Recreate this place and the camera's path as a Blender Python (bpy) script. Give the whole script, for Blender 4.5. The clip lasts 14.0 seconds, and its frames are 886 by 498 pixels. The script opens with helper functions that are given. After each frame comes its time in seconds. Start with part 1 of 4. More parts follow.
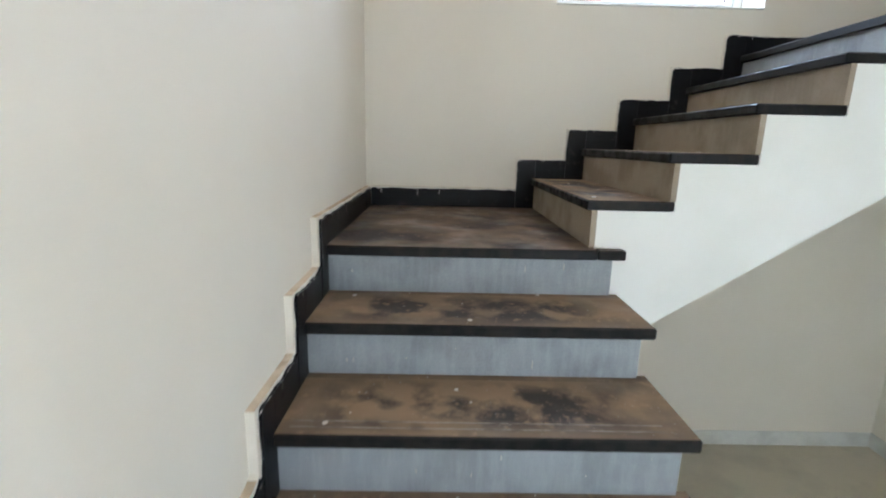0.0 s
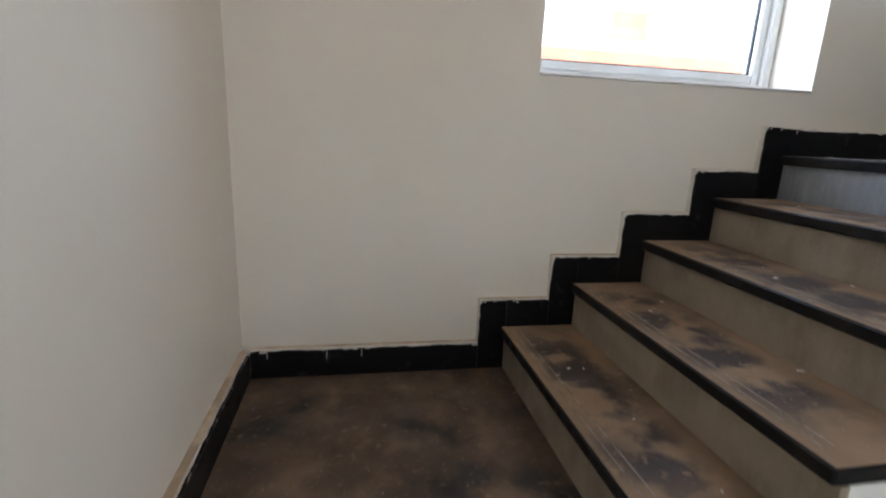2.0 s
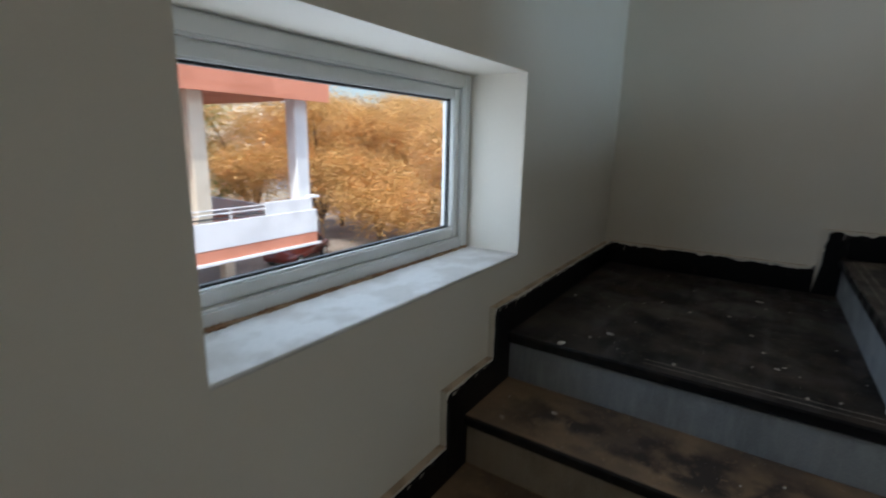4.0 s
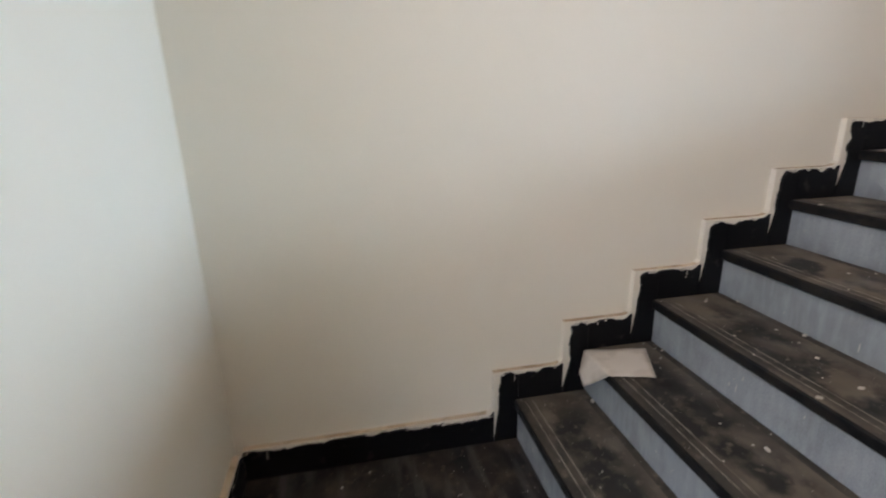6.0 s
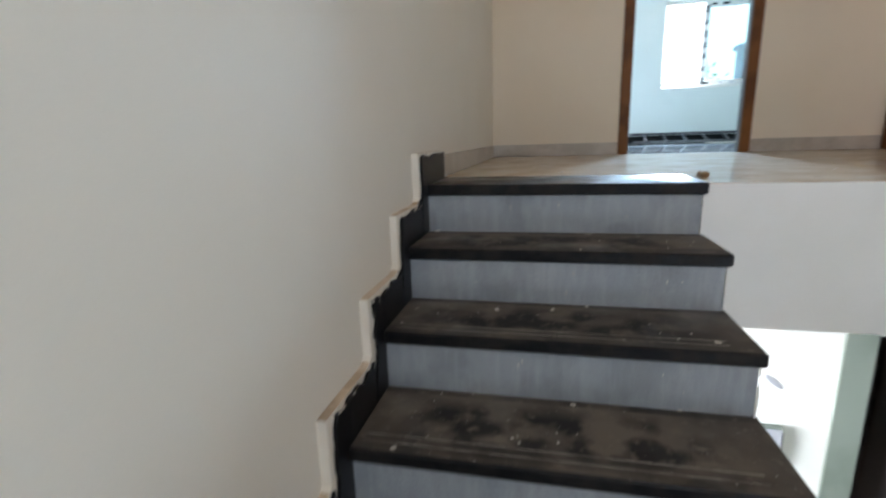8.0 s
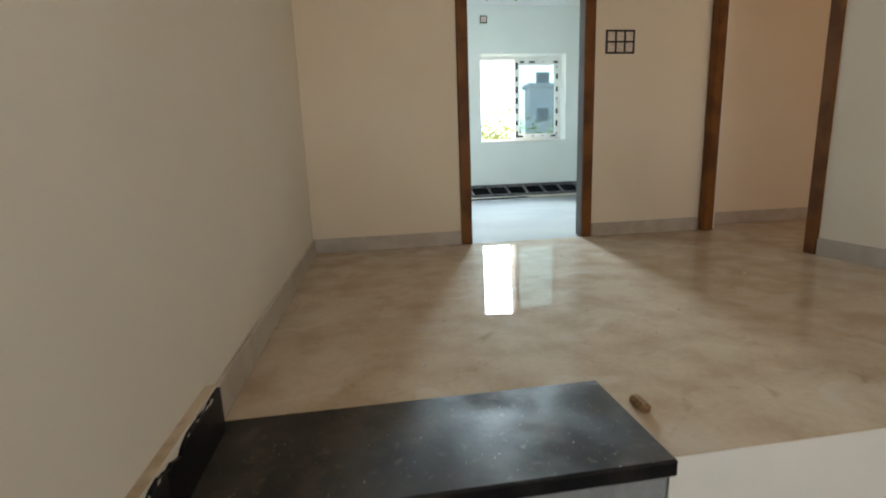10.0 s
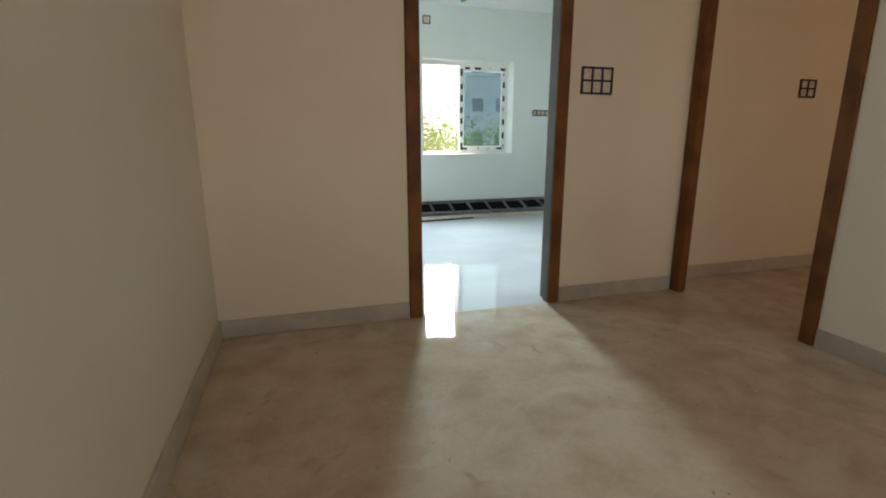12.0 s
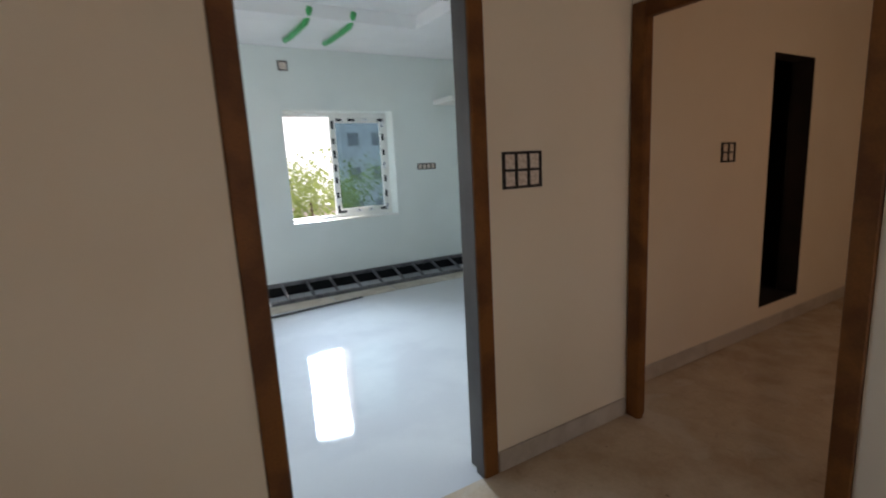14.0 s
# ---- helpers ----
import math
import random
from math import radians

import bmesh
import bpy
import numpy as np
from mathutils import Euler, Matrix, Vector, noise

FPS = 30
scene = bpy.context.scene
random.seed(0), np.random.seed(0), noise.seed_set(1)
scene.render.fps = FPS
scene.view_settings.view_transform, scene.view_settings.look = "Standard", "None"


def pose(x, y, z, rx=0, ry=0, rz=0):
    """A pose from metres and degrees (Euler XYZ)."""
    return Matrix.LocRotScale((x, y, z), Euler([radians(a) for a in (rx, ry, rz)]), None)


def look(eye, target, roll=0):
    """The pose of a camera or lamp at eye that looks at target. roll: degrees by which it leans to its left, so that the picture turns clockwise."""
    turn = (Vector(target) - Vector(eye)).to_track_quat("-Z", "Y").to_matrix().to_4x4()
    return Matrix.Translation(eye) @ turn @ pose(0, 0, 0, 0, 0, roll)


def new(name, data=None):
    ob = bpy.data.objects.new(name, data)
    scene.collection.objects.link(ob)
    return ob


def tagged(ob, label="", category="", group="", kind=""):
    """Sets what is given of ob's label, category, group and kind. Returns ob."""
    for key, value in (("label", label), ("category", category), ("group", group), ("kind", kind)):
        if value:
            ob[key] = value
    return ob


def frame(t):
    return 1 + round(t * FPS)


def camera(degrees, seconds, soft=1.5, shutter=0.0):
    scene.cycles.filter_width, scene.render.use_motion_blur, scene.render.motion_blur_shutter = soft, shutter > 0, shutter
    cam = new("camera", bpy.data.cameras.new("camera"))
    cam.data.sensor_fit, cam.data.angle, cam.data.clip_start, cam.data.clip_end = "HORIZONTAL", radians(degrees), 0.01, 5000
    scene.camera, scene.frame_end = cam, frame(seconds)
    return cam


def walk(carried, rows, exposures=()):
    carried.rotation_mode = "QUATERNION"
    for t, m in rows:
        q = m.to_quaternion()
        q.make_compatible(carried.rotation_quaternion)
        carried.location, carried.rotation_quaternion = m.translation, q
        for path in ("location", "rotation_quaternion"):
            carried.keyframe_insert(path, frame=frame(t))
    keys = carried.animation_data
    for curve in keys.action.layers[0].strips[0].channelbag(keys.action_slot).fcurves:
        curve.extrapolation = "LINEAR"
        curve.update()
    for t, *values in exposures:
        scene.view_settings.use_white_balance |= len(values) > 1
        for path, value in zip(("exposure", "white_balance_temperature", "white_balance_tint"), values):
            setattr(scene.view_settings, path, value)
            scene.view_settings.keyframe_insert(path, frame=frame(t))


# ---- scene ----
cam = camera(86.28, 14.0, 1.9, 0.35)
PATH = [
    (0.0, pose(0.417, -2.740, 1.204, 77.40, -1.27, -0.39)),
    (0.5, pose(0.346, -2.421, 1.332, 75.30, -2.14, -5.67)),
    (1.0, pose(0.338, -2.146, 1.482, 75.81, -1.62, -5.74)),
    (1.5, pose(0.327, -1.883, 1.626, 75.06, -1.58, -8.19)),
    (2.0, pose(0.402, -1.650, 1.723, 76.45, -2.39, -10.07)),
    (2.2, pose(0.422, -1.573, 1.802, 76.30, -2.12, -9.38)),
    (4.3, pose(0.765, -0.562, 2.401, 76.99, -1.36, -64.73)),
    (4.5, pose(0.851, -0.508, 2.453, 77.09, -1.47, -69.50)),
    (5.0, pose(1.219, -0.412, 2.596, 78.27, -0.03, -79.73)),
    (5.5, look((1.497, -0.413, 2.705), (3.446, -0.432, 2.258), -0.2)),
    (6.0, pose(1.813, -0.458, 2.911, 73.29, 1.45, -101.42)),
    (6.5, pose(2.082, -0.527, 2.950, 73.73, 1.94, -113.25)),
    (7.0, pose(2.349, -0.637, 3.113, 71.99, 2.20, -129.98)),
    (7.5, pose(2.690, -0.922, 3.113, 74.47, 1.72, -152.35)),
    (8.0, pose(2.823, -1.184, 3.223, 76.88, 1.73, -167.71)),
    (8.5, pose(2.902, -1.462, 3.386, 79.07, 0.64, -180.59)),
    (9.0, pose(2.896, -1.696, 3.500, 79.70, 2.06, -184.90)),
    (9.2, pose(2.896, -1.786, 3.540, 79.21, 2.43, -185.30)),
    (11.3, pose(2.849, -2.528, 3.910, 78.75, 0.00, -194.63)),
    (11.5, pose(2.845, -2.603, 3.966, 78.13, 0.22, -194.60)),
    (12.0, pose(2.829, -2.765, 4.055, 76.85, 0.18, -196.64)),
    (12.5, pose(2.809, -2.956, 4.180, 76.53, 0.06, -199.05)),
    (13.0, pose(2.733, -3.179, 4.283, 78.45, 1.00, -199.30)),
    (13.5, pose(2.610, -3.414, 4.388, 83.10, 1.65, -203.32)),
    (14.0, pose(2.463, -3.724, 4.413, 79.88, 3.02, -211.04)),
]
EXPOSURE = [  # seconds, stops, kelvin, tint
    (0.0, 3.2, 5800, 12), (0.5, 3.25, 5850, 12), (1.0, 3.15, 5900, 13), (2.2, 2.4, 5950, 18), (4.3, 0.7, 5900, 10), (4.7, 1.15, 6000, 11), (5.0, 1.7, 6150, 12), (5.5, 2.15, 6350, 12),
    (6.2, 2.65, 6500, 20), (7.0, 2.7, 6350, 15), (7.5, 2.55, 6000, 15), (8.0, 2.15, 6100, 13), (8.5, 2.15, 6400, 13), (9.2, 2.05, 6800, 13), (11.3, 1.6, 7500, 12), (13.0, 1.35, 7100, 17), (14.0, 1.1, 7000, 21),
]
walk(cam, PATH, EXPOSURE)

# ---- the plan, in metres ----
R = 0.17                                   # riser
Z0, Z1, Z2, Z3 = -0.68, 0.85, 1.70, 3.06   # lower floor, two landings, upper floor
G1, G2, G3 = 0.296, 0.273, 0.265           # goings of the three flights
X1, YL = 0.961, -1.111                     # first riser of flight two, last riser of flight one
XE, XI = 3.280, 2.33                       # east wall, inner side of flight three
Y3 = -1.005                                # first riser of flight three
YS = -1.082                                # inner side of flight two
Y8 = Y3 - 7 * G3                           # last riser of flight three
YH, YR = -5.257, -9.076                    # hall's south wall, far room's south wall
XW = 0.48                                  # hall's west wall
ZC = 5.95                                  # upper ceiling
ZG = -3.9                                  # street
ZL = 2.57                                  # underside of the beam over the lower opening

# ---- world, sun, large lights ----
world = bpy.data.worlds.new("world")
scene.world = world
world.use_nodes = True
wn = world.node_tree
sky = wn.nodes.new("ShaderNodeTexSky")
sky.sky_type, sky.sun_disc = "NISHITA", False
SUN_FROM = Vector((-0.72, -0.30, 0.95)).normalized()
sky.sun_elevation = math.asin(SUN_FROM.z)
sky.sun_rotation = math.atan2(SUN_FROM.x, SUN_FROM.y)
sky.air_density, sky.dust_density = 1.0, 3.5
wn.links.new(sky.outputs[0], wn.nodes["Background"].inputs[0])
wn.nodes["Background"].inputs[1].default_value = 0.15

sun = new("sun", bpy.data.lights.new("sun", "SUN"))
sun.data.energy, sun.data.angle, sun.data.color = 2.9, radians(0.6), (1.0, 0.95, 0.86)
sun.matrix_world = look(SUN_FROM * 50, (0, 0, 0))


def opening_lamp(name, eye, target, sx, sy, watts, color=(0.93, 0.97, 1.0), spread=180):
    """Area lamp in an opening: sky at seen windows, added fill at unseen ones."""
    lamp = new(name, bpy.data.lights.new(name, "AREA"))
    lamp.data.shape, lamp.data.size, lamp.data.size_y = "RECTANGLE", sx, sy
    lamp.data.energy, lamp.data.color, lamp.data.spread = watts, color, radians(spread)
    lamp.matrix_world = look(eye, target)
    return lamp


# Added fill from an unseen opening; brightens the stairs and the beam.
opening_lamp("added_upper_fill", (1.6, 0.28, 4.62), (1.6, -2.0, 4.62), 1.9, 1.3, 6.2, (1.0, 0.93, 0.80))
opening_lamp("stair_window_daylight", (1.583, 0.33, 2.25), (1.583, -2.0, 2.1), 1.05, 0.55, 2.6, (0.76, 0.88, 1.0))
# Added fill for the lower storey, aimed away from the west wall.
opening_lamp("added_lower_fill", (XE + 0.18, -4.2, 0.95), (0.5, -5.1, 0.9), 1.5, 1.4, 14, (0.97, 1.0, 1.0), 78)
# Added fill beside the far room, from an opening out of view.
opening_lamp("added_far_room_fill", (3.66, -7.4, 4.4), (1.0, -7.4, 4.4), 1.8, 1.5, 6.0, (0.70, 0.88, 1.0))
opening_lamp("room_window_daylight", (0.94, -9.31, 4.45), (1.75, -4.9, 3.06), 0.42, 1.1, 16.5, (0.60, 0.83, 1.0), 75)
# Added warm fill for the side room, from an opening out of view.
opening_lamp("added_side_room_fill", (-0.62, -1.99, 4.4), (-0.62, -4.0, 4.4), 0.7, 1.0, 3.7, (1.0, 0.75, 0.53))


# ---- materials ----
def material(name, base, rough=0.6, spots=None, grain=0.0, scale=3.0, bump=0.0, bump_scale=200.0, metal=0.0, spec=0.5, coat=0.0, rough_var=0.0, lo=0.45, hi=0.6):
    """Base colour with a second colour in soft spots, fine grain and fine relief."""
    m = bpy.data.materials.new(name)
    m.use_nodes = True
    t = m.node_tree
    b = t.nodes["Principled BSDF"]
    b.inputs["Roughness"].default_value, b.inputs["Metallic"].default_value = rough, metal
    b.inputs["Specular IOR Level"].default_value, b.inputs["Coat Weight"].default_value = spec, coat
    pos = t.nodes.new("ShaderNodeNewGeometry")
    col = t.nodes.new("ShaderNodeMix")
    col.data_type = "RGBA"
    col.inputs[6].default_value, col.inputs[7].default_value = (*base, 1), (*(spots or base), 1)
    n1 = t.nodes.new("ShaderNodeTexNoise")
    n1.inputs["Scale"].default_value, n1.inputs["Detail"].default_value = scale, 6
    r1 = t.nodes.new("ShaderNodeMapRange")
    r1.inputs[1].default_value, r1.inputs[2].default_value = lo, hi
    t.links.new(pos.outputs["Position"], n1.inputs["Vector"])
    t.links.new(n1.outputs[0], r1.inputs[0])
    t.links.new(r1.outputs[0], col.inputs[0])
    n2 = t.nodes.new("ShaderNodeTexNoise")
    n2.inputs["Scale"].default_value, n2.inputs["Detail"].default_value = bump_scale, 3
    t.links.new(pos.outputs["Position"], n2.inputs["Vector"])
    hsv = t.nodes.new("ShaderNodeHueSaturation")
    r2 = t.nodes.new("ShaderNodeMapRange")
    r2.inputs[3].default_value, r2.inputs[4].default_value = 1 - grain, 1 + grain
    t.links.new(n2.outputs[0], r2.inputs[0])
    t.links.new(r2.outputs[0], hsv.inputs["Value"])
    t.links.new(col.outputs[2], hsv.inputs["Color"])
    t.links.new(hsv.outputs[0], b.inputs["Base Color"])
    if rough_var:
        r3 = t.nodes.new("ShaderNodeMapRange")
        r3.inputs[3].default_value, r3.inputs[4].default_value = rough, rough + rough_var
        t.links.new(r1.outputs[0], r3.inputs[0])
        t.links.new(r3.outputs[0], b.inputs["Roughness"])
    if bump:
        bp = t.nodes.new("ShaderNodeBump")
        bp.inputs["Strength"].default_value, bp.inputs["Distance"].default_value = bump, 0.002
        t.links.new(n2.outputs[0], bp.inputs["Height"])
        t.links.new(bp.outputs[0], b.inputs["Normal"])
    return m


def tread_material(name, stone, dust, dark, amount, steps=None, gloss=0.5, front=0.0, streak=None):
    """Polished stone under trodden dust: dust cover, dark foot marks, fine specks."""
    m = bpy.data.materials.new(name)
    m.use_nodes = True
    t = m.node_tree
    b = t.nodes["Principled BSDF"]
    pos = t.nodes.new("ShaderNodeNewGeometry")

    def cloud(scale, lo, hi, detail=6, stretch=(1, 1, 1)):
        mp = t.nodes.new("ShaderNodeMapping")
        mp.inputs["Scale"].default_value = stretch
        t.links.new(pos.outputs["Position"], mp.inputs["Vector"])
        n = t.nodes.new("ShaderNodeTexNoise")
        n.inputs["Scale"].default_value, n.inputs["Detail"].default_value = scale, detail
        t.links.new(mp.outputs[0], n.inputs["Vector"])
        r = t.nodes.new("ShaderNodeMapRange")
        r.inputs[1].default_value, r.inputs[2].default_value = lo, hi
        t.links.new(n.outputs[0], r.inputs[0])
        return r.outputs[0]

    def mix(fac, a, c):
        x = t.nodes.new("ShaderNodeMix")
        x.data_type = "RGBA"
        t.links.new(fac, x.inputs[0])
        for k, v in ((6, a), (7, c)):
            if isinstance(v, tuple):
                x.inputs[k].default_value = (*v, 1)
            else:
                t.links.new(v, x.inputs[k])
        return x.outputs[2]

    c = mix(cloud(3.5, 0.5 - amount, 0.80 - amount), stone, dust)
    c = mix(cloud(9, 0.50, 0.85, 6), c, tuple(min(1, 1.3 * v) for v in dust))
    marks = cloud(8.5, 0.44, 0.55, 5) if steps else cloud(3.6, 0.46, 0.62, 6)
    if steps:
        axis, origin, going, other, lo, hi = steps
        sep = t.nodes.new("ShaderNodeSeparateXYZ")
        t.links.new(pos.outputs["Position"], sep.inputs[0])

        def calc(op, a, c2=0.0):
            n = t.nodes.new("ShaderNodeMath")
            n.operation = op
            for k, v in ((0, a), (1, c2)):
                if isinstance(v, (int, float)):
                    n.inputs[k].default_value = v
                else:
                    t.links.new(v, n.inputs[k])
            return n.outputs[0]

        def hump(v, mid, half, soft):
            r = t.nodes.new("ShaderNodeMapRange")
            r.inputs[1].default_value, r.inputs[2].default_value, r.inputs[3].default_value, r.inputs[4].default_value = half, half + soft, 1, 0
            t.links.new(calc("ABSOLUTE", calc("SUBTRACT", v, mid)), r.inputs[0])
            return r.outputs[0]

        along = calc("FRACT", calc("DIVIDE", calc("SUBTRACT", sep.outputs[axis], origin), going))
        band = calc("MULTIPLY", hump(along, 0.42, 0.22, 0.25), hump(sep.outputs[other], (lo + hi) / 2, (hi - lo) * 0.28, (hi - lo) * 0.18))
        marks = calc("MULTIPLY", marks, band)
        if front:
            lip = hump(calc("FRACT", calc("ADD", along, 0.10)), 0.10, 0.09, 0.16)
            c = mix(calc("MULTIPLY", calc("MULTIPLY", lip, cloud(7, 0.30, 0.60, 6)), front), c, dark)
    c = mix(marks, c, dark)
    if streak:
        c = mix(cloud(9, 0.52, 0.80, 5, (0.35, 1.8, 1)), c, streak)
    c = mix(cloud(34, 0.60, 0.78, 5), c, tuple(min(1, 1.25 * v) for v in dust))
    c = mix(cloud(150, 0.72, 0.76, 2), c, (0.45, 0.42, 0.38))
    t.links.new(c, b.inputs["Base Color"])
    r = t.nodes.new("ShaderNodeMapRange")
    r.inputs[3].default_value, r.inputs[4].default_value = 0.32, 0.75
    b.inputs["Specular IOR Level"].default_value = gloss
    t.links.new(cloud(5, 0.5 - amount, 0.75 - amount), r.inputs[0])
    t.links.new(r.outputs[0], b.inputs["Roughness"])
    bp = t.nodes.new("ShaderNodeBump")
    bp.inputs["Strength"].default_value, bp.inputs["Distance"].default_value = 0.25, 0.002
    t.links.new(cloud(60, 0, 1, 4), bp.inputs["Height"])
    t.links.new(bp.outputs[0], b.inputs["Normal"])
    return m


def riser_material(name, base, pale):
    """Rough grey granite: speckle, slanting saw marks, pale wipes."""
    m = material(name, base, 0.5, tuple(0.82 * v for v in base), 0.30, 6.0, 0.3, 330, rough_var=0.2)
    t = m.node_tree
    b = t.nodes["Principled BSDF"]
    src = b.inputs["Base Color"].links[0].from_socket
    pos = t.nodes.new("ShaderNodeNewGeometry")
    mp = t.nodes.new("ShaderNodeMapping")
    mp.inputs["Rotation"].default_value, mp.inputs["Scale"].default_value = (0.5, 0.5, 0), (22, 22, 3.5)
    n = t.nodes.new("ShaderNodeTexNoise")
    n.inputs["Scale"].default_value, n.inputs["Detail"].default_value = 2.2, 6
    r = t.nodes.new("ShaderNodeMapRange")
    r.inputs[1].default_value, r.inputs[2].default_value, r.inputs[4].default_value = 0.45, 0.85, 0.35
    x = t.nodes.new("ShaderNodeMix")
    x.data_type = "RGBA"
    x.inputs[7].default_value = (*pale, 1)
    t.links.new(pos.outputs["Position"], mp.inputs["Vector"])
    t.links.new(mp.outputs[0], n.inputs["Vector"])
    t.links.new(n.outputs[0], r.inputs[0])
    t.links.new(r.outputs[0], x.inputs[0])
    t.links.new(src, x.inputs[6])
    t.links.new(x.outputs[2], b.inputs["Base Color"])
    return m


def glass(name, tint=(1, 1, 1), rough=0.0):
    m = bpy.data.materials.new(name)
    m.use_nodes = True
    t = m.node_tree
    out = t.nodes["Material Output"]
    clear, gloss, mixer = (t.nodes.new(k) for k in ("ShaderNodeBsdfTransparent", "ShaderNodeBsdfGlossy", "ShaderNodeMixShader"))
    clear.inputs[0].default_value = (*tint, 1)
    gloss.inputs["Roughness"].default_value = rough
    mixer.inputs[0].default_value = 0.035
    t.links.new(clear.outputs[0], mixer.inputs[1])
    t.links.new(gloss.outputs[0], mixer.inputs[2])
    t.links.new(mixer.outputs[0], out.inputs[0])
    return m


PAINT = material("cream_wall_paint", (0.80, 0.75, 0.655), 0.62, (0.775, 0.72, 0.62), 0.03, 1.1, 0.12, 260)
# Copy of the cream paint with the hall's warm light mixed into the colour.
PAINT_WARM = material("warm_lit_cream_paint", (0.80, 0.712, 0.58), 0.62, (0.775, 0.68, 0.545), 0.03, 1.1, 0.12, 260)
PAINT_ROOM = material("pale_wall_paint", (0.78, 0.84, 0.81), 0.6, (0.75, 0.81, 0.78), 0.02, 1.3, 0.1, 260)
PAINT_WHITE = material("white_plaster_paint", (0.83, 0.83, 0.80), 0.65, (0.79, 0.79, 0.75), 0.03, 2.0, 0.15, 220)
PAINT_MINT = material("grey_mint_wall_paint", (0.54, 0.60, 0.56), 0.65, (0.51, 0.57, 0.53), 0.02, 1.5, 0.1, 220)
CEILING = material("white_ceiling_paint", (0.85, 0.86, 0.86), 0.7, (0.82, 0.83, 0.83), 0.02, 2.0, 0.05, 200)
PLASTER = material("bare_cream_plaster", (0.62, 0.50, 0.36), 0.85, (0.45, 0.34, 0.23), 0.12, 14.0, 0.5, 160)
RISER = riser_material("grey_granite_riser", (0.30, 0.325, 0.345), (0.50, 0.53, 0.55))
RISER_DUSTY = riser_material("dusty_granite_riser", (0.335, 0.275, 0.20), (0.42, 0.36, 0.28))
NOSE = material("black_granite", (0.007, 0.007, 0.008), 0.35, (0.02, 0.018, 0.016), 0.4, 18.0, 0.15, 300, rough_var=0.3, spec=0.2)
SKIRT = material("black_granite_skirting", (0.006, 0.006, 0.007), 0.35, (0.06, 0.055, 0.05), 0.4, 16.0, 0.2, 240, rough_var=0.35, lo=0.62, hi=0.8, spec=0.2)
BROWN, BROWN_MARK = (0.245, 0.163, 0.093), (0.030, 0.022, 0.018)
GREYBROWN, GREY_MARK = (0.135, 0.108, 0.082), (0.010, 0.009, 0.009)
TREAD_BROWN = tread_material("brown_dusty_granite", (0.045, 0.034, 0.028), (0.175, 0.112, 0.066), (0.024, 0.018, 0.017), 0.20)
TREAD_ONE = tread_material("brown_trodden_granite", (0.06, 0.045, 0.038), BROWN, BROWN_MARK, 0.28, (1, YL, G1, 0, 0.0, 1.05), front=0.45)
TREAD_TWO = tread_material("brown_trodden_granite_turned", (0.085, 0.060, 0.045), BROWN, (0.042, 0.030, 0.025), 0.26, (0, X1, G2, 1, YS, 0.0))
TREAD_DARK = tread_material("dark_dusty_granite", (0.007, 0.0062, 0.0065), (0.080, 0.058, 0.044), (0.004, 0.004, 0.0045), 0.09, gloss=0.3, streak=(0.095, 0.084, 0.080))
TREAD_THREE = tread_material("grey_brown_trodden_granite", (0.04, 0.034, 0.030), GREYBROWN, GREY_MARK, 0.22, (1, Y3, -G3, 0, XI, XE), front=0.85)
TREAD_TOP = tread_material("polished_dusty_granite", (0.03, 0.026, 0.023), (0.085, 0.068, 0.052), (0.02, 0.017, 0.015), 0.10, gloss=0.32)
GROOVE = material("pale_groove_line", (0.30, 0.27, 0.23), 0.8, (0.14, 0.12, 0.10), 0.2, 20.0)
TILE = material("cream_floor_tile", (0.575, 0.465, 0.345), 0.85, (0.475, 0.36, 0.25), 0.12, 5.2, 0.02, 60, rough_var=0.1, lo=0.40, hi=0.66, spec=0.08, coat=0.55)
TILE.node_tree.nodes["Principled BSDF"].inputs["Coat Roughness"].default_value = 0.01


def dust_over(m, colour, scale, lo, hi, warp, most):
    """Swept dust or stains over a material: warped clouds of one colour."""
    t = m.node_tree
    b = t.nodes["Principled BSDF"]
    src = b.inputs["Base Color"].links[0].from_socket
    pos, n, r, x = (t.nodes.new(k) for k in ("ShaderNodeNewGeometry", "ShaderNodeTexNoise", "ShaderNodeMapRange", "ShaderNodeMix"))
    n.inputs["Scale"].default_value, n.inputs["Detail"].default_value, n.inputs["Distortion"].default_value = scale, 8, warp
    r.inputs[1].default_value, r.inputs[2].default_value, r.inputs[4].default_value = lo, hi, most
    x.data_type = "RGBA"
    x.inputs[7].default_value = (*colour, 1)
    t.links.new(pos.outputs["Position"], n.inputs["Vector"])
    t.links.new(n.outputs[0], r.inputs[0])
    t.links.new(r.outputs[0], x.inputs[0])
    t.links.new(src, x.inputs[6])
    t.links.new(x.outputs[2], b.inputs["Base Color"])


dust_over(TILE, (0.66, 0.60, 0.52), 2.6, 0.56, 0.68, 1.6, 0.42)
dust_over(TILE, (0.27, 0.19, 0.12), 7.0, 0.63, 0.73, 1.2, 0.40)
dust_over(TILE, (0.10, 0.075, 0.055), 38.0, 0.70, 0.76, 0.4, 0.6)
TILE_ROOM = material("white_glossy_tile", (0.64, 0.66, 0.68), 0.025, (0.58, 0.60, 0.63), 0.02, 1.8, 0.0, 90, rough_var=0.03)
TILE_LOW = material("beige_lower_tile", (0.55, 0.49, 0.37), 0.3, (0.46, 0.41, 0.31), 0.05, 2.5, 0.02, 90)
BASE = material("grey_tile_baseboard", (0.52, 0.47, 0.41), 0.35, (0.44, 0.39, 0.33), 0.06, 6.0, 0.05, 120)
